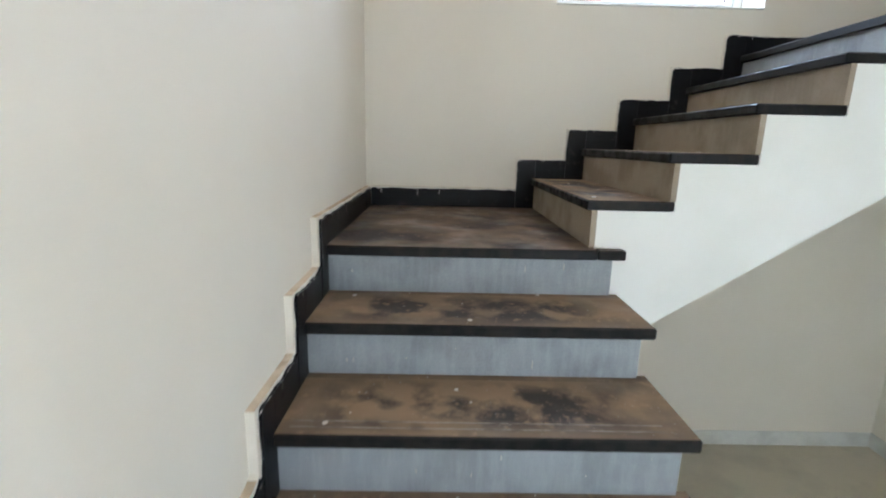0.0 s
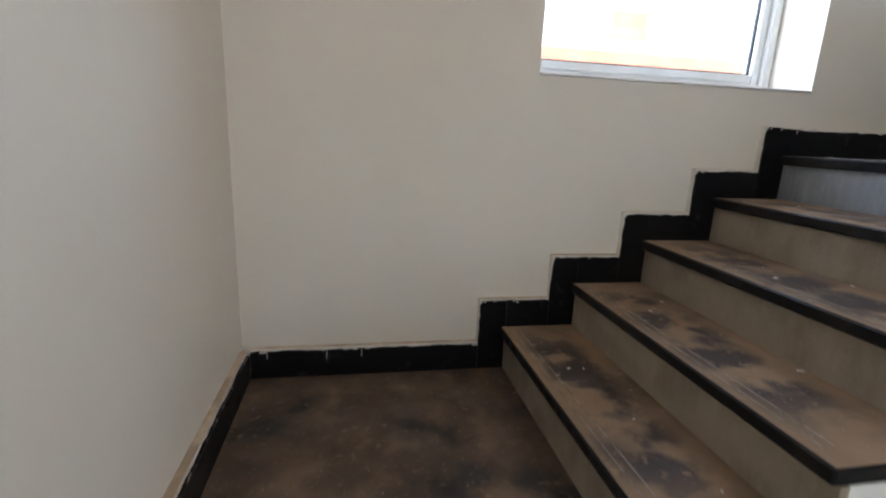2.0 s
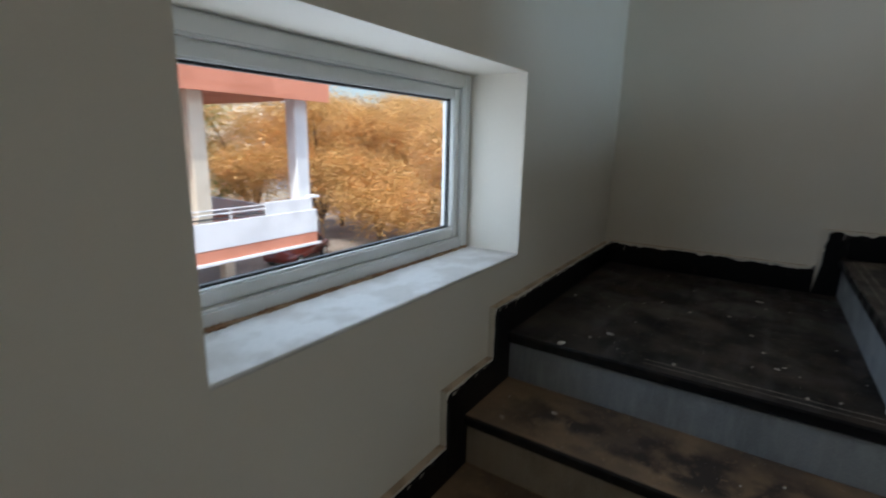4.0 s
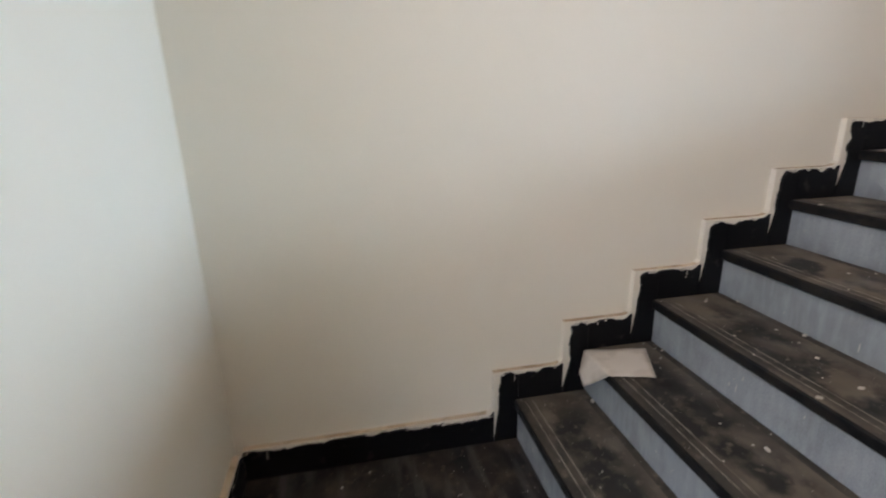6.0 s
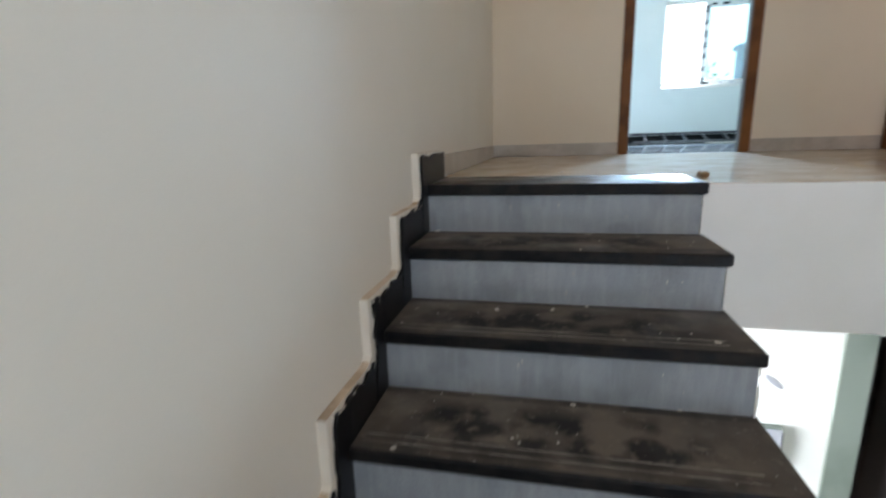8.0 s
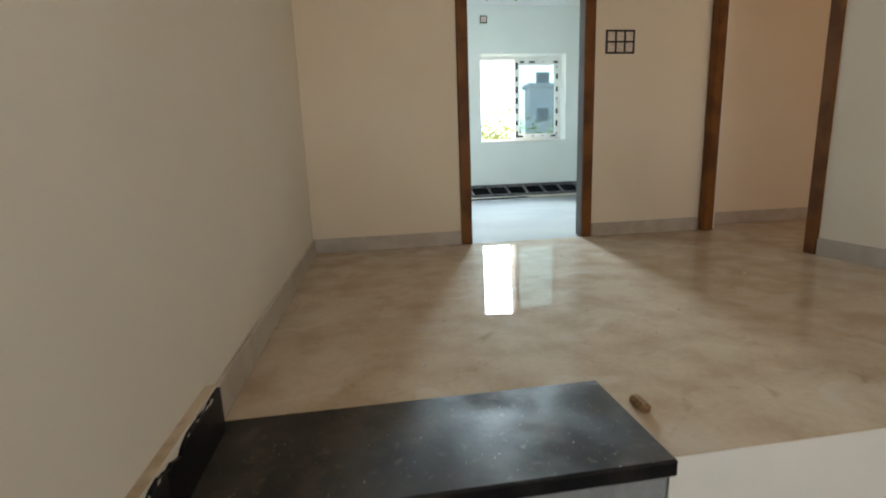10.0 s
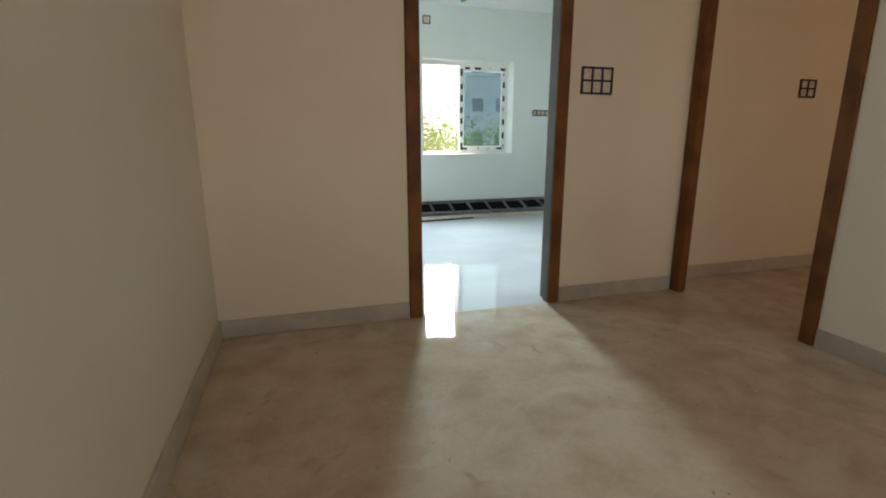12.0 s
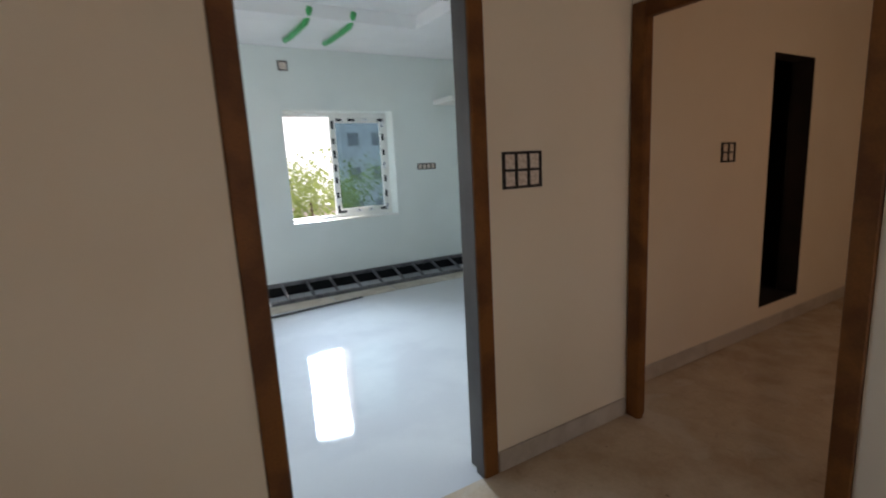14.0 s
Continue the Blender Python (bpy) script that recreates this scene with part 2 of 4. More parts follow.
BASE_WHITE = material("pale_tile_baseboard", (0.72, 0.72, 0.68), 0.35, (0.62, 0.62, 0.58), 0.06, 6.0, 0.05, 120)
WOOD = material("red_brown_wood_frame", (0.20, 0.079, 0.023), 0.5, (0.125, 0.047, 0.016), 0.25, 5.0, 0.3, 120, spec=0.22)
# Grey daylight falling on the inner jamb faces is put into this colour.
WOOD_DAYLIT = material("daylit_grey_wood_frame", (0.10, 0.088, 0.080), 0.5, (0.08, 0.066, 0.058), 0.2, 4.0, 0.3, 120)
UPVC = material("white_window_profile", (0.80, 0.81, 0.79), 0.35, (0.74, 0.75, 0.72), 0.02, 5.0)
RUBBER = material("black_gasket", (0.01, 0.01, 0.01), 0.6)
DIRT = material("brown_mortar_dirt", (0.24, 0.13, 0.06), 0.9, (0.40, 0.28, 0.16), 0.3, 22.0, 0.6, 150)
SILL = material("rough_sill_plaster", (0.72, 0.70, 0.66), 0.7, (0.60, 0.57, 0.52), 0.08, 11.0, 0.4, 90)
GLASS = glass("clear_glass", (0.97, 0.98, 0.97))
GLASS_GREEN = glass("green_tinted_glass", (0.52, 0.66, 0.68), 0.02)
BLACK_BOX = material("black_switch_box", (0.015, 0.013, 0.013), 0.5, (0.03, 0.026, 0.024), 0.2, 40.0)
CELL = material("open_box_mortar", (0.74, 0.65, 0.57), 0.85, (0.60, 0.50, 0.42), 0.2, 60.0, 0.5, 200)
STEEL = material("dark_steel", (0.05, 0.052, 0.056), 0.45, (0.12, 0.12, 0.12), 0.2, 20.0, metal=0.4)
LADDER = material("dull_grey_ladder_metal", (0.16, 0.16, 0.17), 0.5, (0.09, 0.09, 0.10), 0.2, 9.0, metal=0.3)
BOARD = material("beige_board", (0.50, 0.45, 0.37), 0.7, (0.42, 0.37, 0.30), 0.1, 8.0)
FILM = material("blue_white_film", (0.75, 0.77, 0.80), 0.5, (0.10, 0.13, 0.20), 0.05, 26.0, lo=0.52, hi=0.54)
GREEN = material("green_plastic_hose", (0.03, 0.42, 0.12), 0.4, (0.04, 0.36, 0.11), 0.05, 10.0)
PAPER = material("grey_paper", (0.62, 0.56, 0.50), 0.85, (0.52, 0.46, 0.40), 0.04, 12.0)
CHIP = material("pale_plaster_chip", (0.62, 0.58, 0.52), 0.9, (0.45, 0.40, 0.35), 0.2, 60.0)
# The shade inside deep openings is put into this near-black colour.
SHADE_PAINT = material("painted_shade_plaster", (0.022, 0.014, 0.012), 0.9, (0.014, 0.010, 0.009), 0.1, 3.0)
OLIVE = material("olive_wall_paint", (0.17, 0.18, 0.12), 0.65, (0.14, 0.15, 0.10), 0.03, 2.0)
PILASTER = material("grey_green_paint", (0.20, 0.23, 0.20), 0.6, (0.17, 0.2, 0.17), 0.03, 2.0)
# outdoors
ROAD = material("dusty_street", (0.33, 0.275, 0.235), 0.9, (0.25, 0.21, 0.18), 0.1, 0.5, 0.4, 20)
PAVING = material("grey_paving", (0.19, 0.175, 0.175), 0.8, (0.15, 0.135, 0.135), 0.1, 1.2, 0.3, 30)
REDPAVE = material("red_paving", (0.36, 0.14, 0.13), 0.8, (0.28, 0.11, 0.10), 0.1, 2.0, 0.3, 30)
OUT_WHITE = material("white_outdoor_paint", (0.74, 0.76, 0.80), 0.7, (0.64, 0.66, 0.70), 0.03, 1.0, 0.1, 40)
OUT_ORANGE = material("terracotta_paint", (0.62, 0.25, 0.16), 0.7, (0.54, 0.21, 0.13), 0.03, 1.0)
OUT_CREAM = material("cream_outdoor_paint", (0.66, 0.60, 0.50), 0.7, (0.58, 0.52, 0.43), 0.03, 1.0)
OUT_GREY = material("grey_stone_post", (0.34, 0.35, 0.38), 0.7, (0.28, 0.29, 0.31), 0.05, 3.0)
CURTAIN = material("brown_blind", (0.16, 0.085, 0.06), 0.8, (0.11, 0.06, 0.045), 0.1, 4.0)
BARK = material("tree_bark", (0.14, 0.09, 0.06), 0.9, (0.09, 0.06, 0.04), 0.2, 8.0, 0.6, 40)


def leaf_material(name, a, c, through_light):
    """Thin leaf: light scatters on both faces."""
    m = material(name, a, 0.6, c, 0.25, 0.9)
    t = m.node_tree
    b = t.nodes["Principled BSDF"]
    thin, mixer = t.nodes.new("ShaderNodeBsdfTranslucent"), t.nodes.new("ShaderNodeMixShader")
    mixer.inputs[0].default_value = through_light
    t.links.new(b.inputs["Base Color"].links[0].from_socket, thin.inputs[0])
    t.links.new(b.outputs[0], mixer.inputs[1])
    t.links.new(thin.outputs[0], mixer.inputs[2])
    t.links.new(mixer.outputs[0], t.nodes["Material Output"].inputs[0])
    return m


# Orange glow of haze and backlight is put into the gold leaf colour.
LEAF = leaf_material("backlit_gold_leaf", (0.78, 0.50, 0.20), (0.56, 0.36, 0.13), 0.5)
LEAF_GREEN = leaf_material("green_leaf", (0.26, 0.34, 0.10), (0.17, 0.24, 0.07), 0.5)
CAR_RED = material("red_car_paint", (0.22, 0.045, 0.035), 0.25, (0.20, 0.04, 0.03), 0.02, 3.0, coat=0.6)
TYRE = material("black_tyre", (0.02, 0.02, 0.02), 0.8)
CRATE = material("yellow_stone_stack", (0.40, 0.30, 0.15), 0.85, (0.26, 0.19, 0.10), 0.2, 9.0, 0.5, 40)
WINDOW_DARK = material("dark_window_glass", (0.03, 0.035, 0.04), 0.1)


# ---- builders ----
def box_bm(x0, x1, y0, y1, z0, z1, bevel=0.0, bm=None, seg=1):
    own = bmesh.new()
    m = Matrix.Translation(((x0 + x1) / 2, (y0 + y1) / 2, (z0 + z1) / 2)) @ Matrix.Diagonal((abs(x1 - x0), abs(y1 - y0), abs(z1 - z0), 1))
    bmesh.ops.create_cube(own, size=1, matrix=m)
    if bevel:
        bmesh.ops.bevel(own, geom=own.edges[:], offset=bevel, segments=seg, affect="EDGES")
    if bm is None:
        return own
    tmp = bpy.data.meshes.new("tmp")
    own.to_mesh(tmp)
    bm.from_mesh(tmp)
    bpy.data.meshes.remove(tmp)
    own.free()
    return bm


def tube_bm(points, radius, sides=8, bm=None, taper=1.0):
    bm = bm or bmesh.new()
    pts = [Vector(p) for p in points]
    rings = []
    for i, p in enumerate(pts):
        d = (pts[min(i + 1, len(pts) - 1)] - pts[max(i - 1, 0)]).normalized()
        q = d.to_track_quat("Z", "Y")
        r = radius * (1 + (taper - 1) * i / max(1, len(pts) - 1))
        rings.append([bm.verts.new(p + q @ Vector((r * math.cos(2 * math.pi * k / sides), r * math.sin(2 * math.pi * k / sides), 0))) for k in range(sides)])
    for a, b in zip(rings, rings[1:]):
        for k in range(sides):
            bm.faces.new((a[k], a[(k + 1) % sides], b[(k + 1) % sides], b[k]))
    bm.faces.new(rings[0][::-1])
    bm.faces.new(rings[-1])
    return bm


def prism_bm(profile, axis, a, b, bm=None):
    """A closed outline of (u, z), pushed along x or y from a to b."""
    bm = bm or bmesh.new()
    put = (lambda u, z, w: (u, w, z)) if axis == "y" else (lambda u, z, w: (w, u, z))
    lo = [bm.verts.new(put(u, z, a)) for u, z in profile]
    hi = [bm.verts.new(put(u, z, b)) for u, z in profile]
    n = len(lo)
    bm.faces.new(lo)
    bm.faces.new(hi[::-1])
    for k in range(n):
        bm.faces.new((lo[k], lo[(k + 1) % n], hi[(k + 1) % n], hi[k]))
    bmesh.ops.recalc_face_normals(bm, faces=bm.faces[:])
    return bm


def part(name, bm, mat, parent=None, label="", top=None, smooth=False):
    """Links a bmesh as one mesh object. top: a second material for the faces that look up."""
    me = bpy.data.meshes.new(name)
    bm.normal_update()
    if top:
        for f in bm.faces:
            f.material_index = 1 if f.normal.z > 0.9 else 0
    if smooth:
        for f in bm.faces:
            f.smooth = True
    bm.to_mesh(me)
    bm.free()
    me.materials.append(mat)
    if top:
        me.materials.append(top)
    ob = new(name, me)
    if parent is not None:
        ob.parent = parent
    if label:
        ob["label"] = label
    return ob


def structure(name, bm, mat, label, category):
    return tagged(part(name, bm, mat), label, category, kind="structure")


def thing(name, label, category, group="", at=(0, 0, 0)):
    ob = new(name)
    ob.location = at
    return tagged(ob, label, category, group)


def wall_with_holes(axis, at0, at1, u0, u1, z0, z1, holes):
    """A wall across `axis` from at0 to at1, along u0..u1, with openings (u0, u1, z0, z1) that go through."""
    us = sorted({u0, u1, *(h[0] for h in holes), *(h[1] for h in holes)})
    zs = sorted({z0, z1, *(h[2] for h in holes), *(h[3] for h in holes)})
    bm = bmesh.new()
    solid = lambda i, j: 0 <= i < len(us) - 1 and 0 <= j < len(zs) - 1 and not any(
        h[0] <= us[i] and us[i + 1] <= h[1] and h[2] <= zs[j] and zs[j + 1] <= h[3] for h in holes)
    put = (lambda w, u, z: (w, u, z)) if axis == "x" else (lambda w, u, z: (u, w, z))
    verts = {}

    def v(w, u, z):
        key = (w, u, z)
        if key not in verts:
            verts[key] = bm.verts.new(put(w, u, z))
        return verts[key]

    for i in range(len(us) - 1):
        for j in range(len(zs) - 1):
            if not solid(i, j):
                continue
            a, b, c, d = us[i], us[i + 1], zs[j], zs[j + 1]
            for w in (at0, at1):
                bm.faces.new([v(w, a, c), v(w, b, c), v(w, b, d), v(w, a, d)])
            for di, dj, p, q in ((-1, 0, (a, c), (a, d)), (1, 0, (b, c), (b, d)), (0, -1, (a, c), (b, c)), (0, 1, (a, d), (b, d))):
                if not solid(i + di, j + dj):
                    bm.faces.new([v(at0, *p), v(at0, *q), v(at1, *q), v(at1, *p)])
    bmesh.ops.recalc_face_normals(bm, faces=bm.faces[:])
    return bm


# ---- large structure ----
WIN = (1.026, 2.14, 1.943, 2.544)
# Unseen opening added high in the north wall for the upper fill.
FILL_OPENING = (0.65, 2.55, 3.97, 5.27)
structure("wall_north", wall_with_holes("y", 0.0, 0.30, -0.2, XE, Z0, ZC + 0.1, [WIN, FILL_OPENING]), PAINT, "cream painted stairwell wall with a low wide window", "wall")
structure("wall_west_stairs", wall_with_holes("x", -0.2, 0.0, -3.02, 0.0, Z0, ZC + 0.1, []), PAINT, "cream painted wall beside the first flight", "wall")
# The hole is added out of view for the lower fill lamp.
structure("wall_east", wall_with_holes("x", XE, XE + 0.2, YH - 0.12, 0.30, Z0, ZC + 0.1, [(-5.0, -3.4, 0.2, 1.7)]), PAINT, "cream painted wall beside the upper flight and hall", "wall")
DOOR = (1.34, 2.285, Z3, 5.09)
# Warm bounce light on this wall is part of its paint colour.
structure("wall_hall_south", wall_with_holes("y", YH - 0.12, YH, XW - 0.12, XE, Z3, ZC + 0.1, [DOOR]), PAINT_WARM, "cream hall wall with a doorway, warm light put into its colour", "wall")
DOOR2 = (-5.250, -4.298, Z3, 5.09)
structure("wall_hall_west", wall_with_holes("x", XW - 0.12, XW, YH, -3.02, Z3, ZC + 0.1, [DOOR2]), PAINT, "cream painted hall wall with an open doorway", "wall")
structure("wall_hall_return", box_bm(-0.2, XW - 0.12, -3.17, -3.02, Z3, ZC + 0.1), PAINT, "cream painted short wall beside the stairwell", "wall")
structure("floor_upper", box_bm(XW, XE, YH, Y8 - 0.335, Z3 - 0.15, Z3), TILE, "cream glossy tiled hall floor, dusty and stained", "floor")
structure("floor_upper_edge", box_bm(0.0, XI, Y8 - 0.335, Y8, Z3 - 0.15, Z3), TILE, "cream tiled floor edge without railing", "floor")
structure("beam_stairwell", wall_with_holes("y", Y8 - 0.15, Y8 + 0.002, 0.0, XI, ZL, Z3 - 0.002, []), PAINT_WHITE, "white painted beam face under the upper floor edge", "beam")
structure("ceiling_upper", box_bm(-3.55, XE + 0.2, -5.6, 0.3, ZC + 0.101, ZC + 0.25), CEILING, "white painted upper ceiling", "ceiling")
# far room
YW = -5.43
RW = (-0.075, 1.215, 3.835, 5.075)
structure("wall_room_south", wall_with_holes("y", YR - 0.30, YR, -1.2, XE + 0.35, Z3, ZC + 0.1, [RW]), PAINT_ROOM, "pale painted room wall with a sliding window", "wall")
structure("wall_room_west", wall_with_holes("x", -1.2, -1.1, YR, YW - 0.153, Z3, ZC + 0.1, []), PAINT_ROOM, "pale painted side wall of the far room", "wall")
# Opening added in the unseen wall for the far room fill.
structure("wall_room_east", wall_with_holes("x", XE + 0.2, XE + 0.35, YR, YH - 0.12, Z3, ZC + 0.1, [(-8.3, -6.5, 3.6, 5.2)]), PAINT_ROOM, "pale painted room wall with an added unseen opening", "wall")
structure("floor_threshold", box_bm(XW - 0.12, XE + 0.2, YW - 0.153, YH, Z3 - 0.15, Z3), TILE_ROOM, "white glossy tile in the doorway", "floor")
structure("wall_room_north_west", box_bm(-1.2, XW - 0.12, YW - 0.25, YW - 0.153, Z3, ZC), PAINT_ROOM, "pale painted inner wall of the far room", "wall")
structure("floor_room", box_bm(-1.1, XE + 0.2, YR, YW - 0.153, Z3 - 0.15, Z3), TILE_ROOM, "white glossy tiled room floor", "floor")
cb = box_bm(-1.2, XE + 0.2, YR, -8.02, 5.72, ZC + 0.1)
for args in ((-1.2, 0.1, -8.02, -6.2, 5.72, ZC + 0.1), (2.6, XE + 0.2, -8.02, -6.2, 5.72, ZC + 0.1), (-1.2, XE + 0.2, -6.2, YH - 0.12, 5.72, ZC + 0.1), (0.1, 2.6, -8.02, -6.2, 5.84, ZC + 0.1)):
    box_bm(*args, bm=cb)
structure("ceiling_room", cb, CEILING, "white false ceiling with a recessed tray", "ceiling")
# west room
# Side room walls also carry the warm light in their colour.
structure("wall_westroom_south", wall_with_holes("y", YW - 0.15, YW, -3.4, XW - 0.12, Z3, ZC + 0.1, [(-1.80, -1.21, 3.25, 5.04)]), PAINT_WARM, "wall with a narrow dark opening, warm light put into its colour", "wall")
structure("floor_westroom_strip", box_bm(-3.4, XW - 0.12, YW, YH - 0.0005, Z3 - 0.15, Z3 - 0.001), TILE, "cream tiled floor along the wall", "floor")
structure("wall_westroom_west", wall_with_holes("x", -3.55, -3.4, YW - 0.15, -1.5, Z3, ZC + 0.1, []), PAINT_WARM, "wall of the side room, warm light put into its colour", "wall")
# Opening added in the unseen wall for the side room fill.
structure("wall_westroom_north", wall_with_holes("y", -2.0, -1.85, -3.4, -0.2, Z3, ZC + 0.1, [(-1.0, -0.25, 3.85, 4.95)]), PAINT_WARM, "side room wall, warm light in its colour, with an added unseen opening", "wall")
structure("floor_westroom", box_bm(-3.4, XW - 0.0005, YH, -2.0, Z3 - 0.15, Z3 - 0.001), TILE, "cream tiled floor of the side room", "floor")
# Closet faces are coloured near black to stand for its shade.
structure("closet_inside", wall_with_holes("y", YW - 1.0, YW - 0.95, -2.3, -1.21, Z3, ZC + 0.1, []), SHADE_PAINT, "closet back wall with shade painted into its dark colour", "wall")
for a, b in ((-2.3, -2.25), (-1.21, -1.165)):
    structure("closet_side", box_bm(a, b, YW - 0.95, YW - 0.15, Z3, ZC), SHADE_PAINT, "closet side wall with shade painted into its dark colour", "wall")
structure("closet_floor", box_bm(-2.3, -1.165, YW - 0.95, YW - 0.15, 3.18, 3.25), SHADE_PAINT, "closet floor with shade painted into its dark colour", "floor")
structure("closet_ceiling", box_bm(-2.3, -1.165, YW - 0.95, YW - 0.15, 5.5, 5.55), SHADE_PAINT, "closet ceiling with shade painted into its dark colour", "ceiling")
# Thin linings added over the reveal carry its shade as dark colour.
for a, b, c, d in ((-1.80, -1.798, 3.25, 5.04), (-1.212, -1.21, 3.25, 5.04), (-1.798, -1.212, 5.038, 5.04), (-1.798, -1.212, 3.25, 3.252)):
    structure("closet_lining", box_bm(a, b, YW - 0.149, YW - 0.004, c, d), SHADE_PAINT, "added lining of the narrow opening, its shade painted as dark colour", "trim")
# lower storey
structure("floor_lower", box_bm(-3.6, XE, -5.6, 0.0, Z0 - 0.15, Z0), TILE_LOW, "beige tiled floor of the lower storey", "floor")
structure("wall_lower_opening", wall_with_holes("y", Y8 - 0.152, Y8, 2.75, XE, Z0, ZL, []), PAINT_WHITE, "white painted wall beside the wide opening below the beam", "wall")
structure("wall_lower_south", wall_with_holes("y", -5.6, -5.26, -3.6, XE, Z0, ZL, [(-0.05, 0.27, Z0, 1.62)]), PAINT_WHITE, "white painted lower wall with a narrow dark doorway", "wall")
structure("wall_lower_panel", box_bm(-0.565, -0.055, -5.259, -5.235, Z0, 1.75), OLIVE, "olive painted door panel in the lower room", "panel")
structure("wall_lower_pilaster", box_bm(0.28, 0.50, -5.259, -5.235, Z0, 1.75), PILASTER, "grey green pilaster beside the dark doorway", "panel")
structure("wall_lower_recess", box_bm(-0.72, -0.566, -5.234, -3.02, Z0, ZL), PAINT_MINT, "grey mint painted wall beside the olive panel", "wall")
structure("wall_lower_west", box_bm(-3.75, -3.6, -5.6, -2.87, Z0, ZL), PAINT, "cream painted lower wall", "wall")
# This opening is added out of view to let in sky light.
structure("wall_lower_north", wall_with_holes("y", -3.02, -2.87, -3.6, -0.2, Z0, ZL, [(-2.8, -0.8, 0.4, 2.0)]), PAINT, "cream painted lower wall with an added unseen opening", "wall")
structure("ceiling_lower", box_bm(-3.6, XE, -5.6, Y8 - 0.152, ZL, Z3 - 0.151), CEILING, "white painted lower ceiling", "ceiling")
# Lining and space behind are painted dark for the doorway's shade.
structure("lower_door_lining", box_bm(-0.049, -0.03, -5.60, -5.237, Z0, 1.618), SHADE_PAINT, "added lining of the lower doorway, its shade painted as dark colour", "trim")
structure("lower_closet_side", box_bm(-0.35, -0.3, -6.1, -5.601, Z0, ZL), SHADE_PAINT, "side wall behind the lower doorway, shade painted into its dark colour", "wall")
structure("lower_closet_side", box_bm(0.5, 0.55, -6.1, -5.601, Z0, ZL), SHADE_PAINT, "side wall behind the lower doorway, shade painted into its dark colour", "wall")
structure("lower_closet", box_bm(-0.35, 0.55, -6.15, -6.101, Z0, ZL), SHADE_PAINT, "back wall behind the lower doorway, shade painted into its dark colour", "wall")
structure("baseboard_lower_north", box_bm(1.1, XE - 0.012, -0.012, 0.0, Z0, Z0 + 0.1, 0.003), BASE_WHITE, "pale tile baseboard under the stairs", "baseboard")
structure("baseboard_lower_east", box_bm(XE - 0.012, XE, Y8, 0.0, Z0, Z0 + 0.1, 0.003), BASE_WHITE, "pale tile baseboard under the stairs", "baseboard")

# ---- stairs ----
TH = 0.036
stairs = []


def flight(name, n, u_of, z_base, across, axis, sign, depth, tread_mat, riser_of, nose, ends=(0, 0), inner=None):
    """Treads and risers of one flight. across: from the wall side to the open side."""
    body = stairs[-1]
    a, b = across
    hi = max(a, b)
    for k in range(1, n + 1):
        u, z = u_of(k), z_base + R * k
        lo = inner(k) if inner else min(a, b)
        un = u - sign * nose
        ue = u + sign * depth(k)
        if axis == "x":
            t = box_bm(min(un, ue), max(un, ue), lo - ends[0], hi + ends[1], z - TH, z, 0.005)
            r = box_bm(u, u + sign * 0.02, lo, hi - (0.012 if ends[1] else 0), z - R, z - TH)
        else:
            t = box_bm(lo - ends[0], hi + ends[1], min(un, ue), max(un, ue), z - TH, z, 0.005)
            r = box_bm(lo + (0.001 if ends[0] else 0), hi - (0.012 if ends[1] else 0), min(u, u + sign * 0.02), max(u, u + sign * 0.02), z - R, z - TH)
        part("tread", t, NOSE, body, top=tread_mat)
        part("riser", r, riser_of(k), body)
        if k < n:
            for d in (0.035, 0.062):
                ug = un + sign * d
                if axis == "x":
                    gbm = box_bm(min(ug, ug + sign * 0.003), max(ug, ug + sign * 0.003), lo + 0.06, hi - 0.05, z - 0.001, z + 0.0006)
                else:
                    gbm = box_bm(lo + 0.06, hi - 0.05, min(ug, ug + sign * 0.003), max(ug, ug + sign * 0.003), z - 0.001, z + 0.0006)
                part("groove", gbm, GROOVE, body)


# flight one, up to the first landing (risers -3 .. 5)
y1 = lambda k: YL - (9 - k) * G1
prof = [(y1(1), Z0)]
for k in range(1, 10):
    prof += [(y1(k) + 0.02, Z0 + R * k - TH), (y1(k + 1) + 0.02 if k < 9 else 0.0, Z0 + R * k - TH)]
prof[0] = (y1(1) + 0.02, Z0)
prof += [(0.0, 0.50), (-0.9, 0.50), (YL, 0.42), (-2.3, Z0)]
stairs.append(structure("stairs_lower_flight", prism_bm(prof, "x", 0.0, 1.05), PAINT_WHITE, "lower flight of granite steps with dusty brown treads", "stairs"))
flight("lower", 8, y1, Z0, (0.0, 1.05), "y", 1, lambda k: G1 + 0.02, TREAD_ONE, lambda k: RISER, 0.022, (0, 0.025))
L1 = stairs[-1]
part("landing_slab", box_bm(0.0, X1 + 0.02, YL - 0.022, 0.0, Z1 - TH, Z1, 0.005), NOSE, L1, "dusty brown granite landing", top=TREAD_BROWN)
part("landing_nosing", box_bm(X1 + 0.0205, 1.08, YL - 0.022, YS - 0.004, Z1 - TH, Z1 - 0.0005, 0.005), NOSE, L1, top=TREAD_BROWN)
part("riser", box_bm(0.0, 1.04, YL, YL + 0.02, Z1 - R, Z1 - TH), RISER, L1)
# flight two, up to the second landing
x2 = lambda k: X1 + (k - 1) * G2
prof = [(X1 + 0.02, Z1 - 0.44)]
for k in range(1, 6):
    prof += [(x2(k) + 0.02, Z1 + R * k - TH), (x2(k + 1) + 0.02 if k < 5 else XE, Z1 + R * k - TH)]
prof += [(XE, 1.28), (2.35, 1.28)]
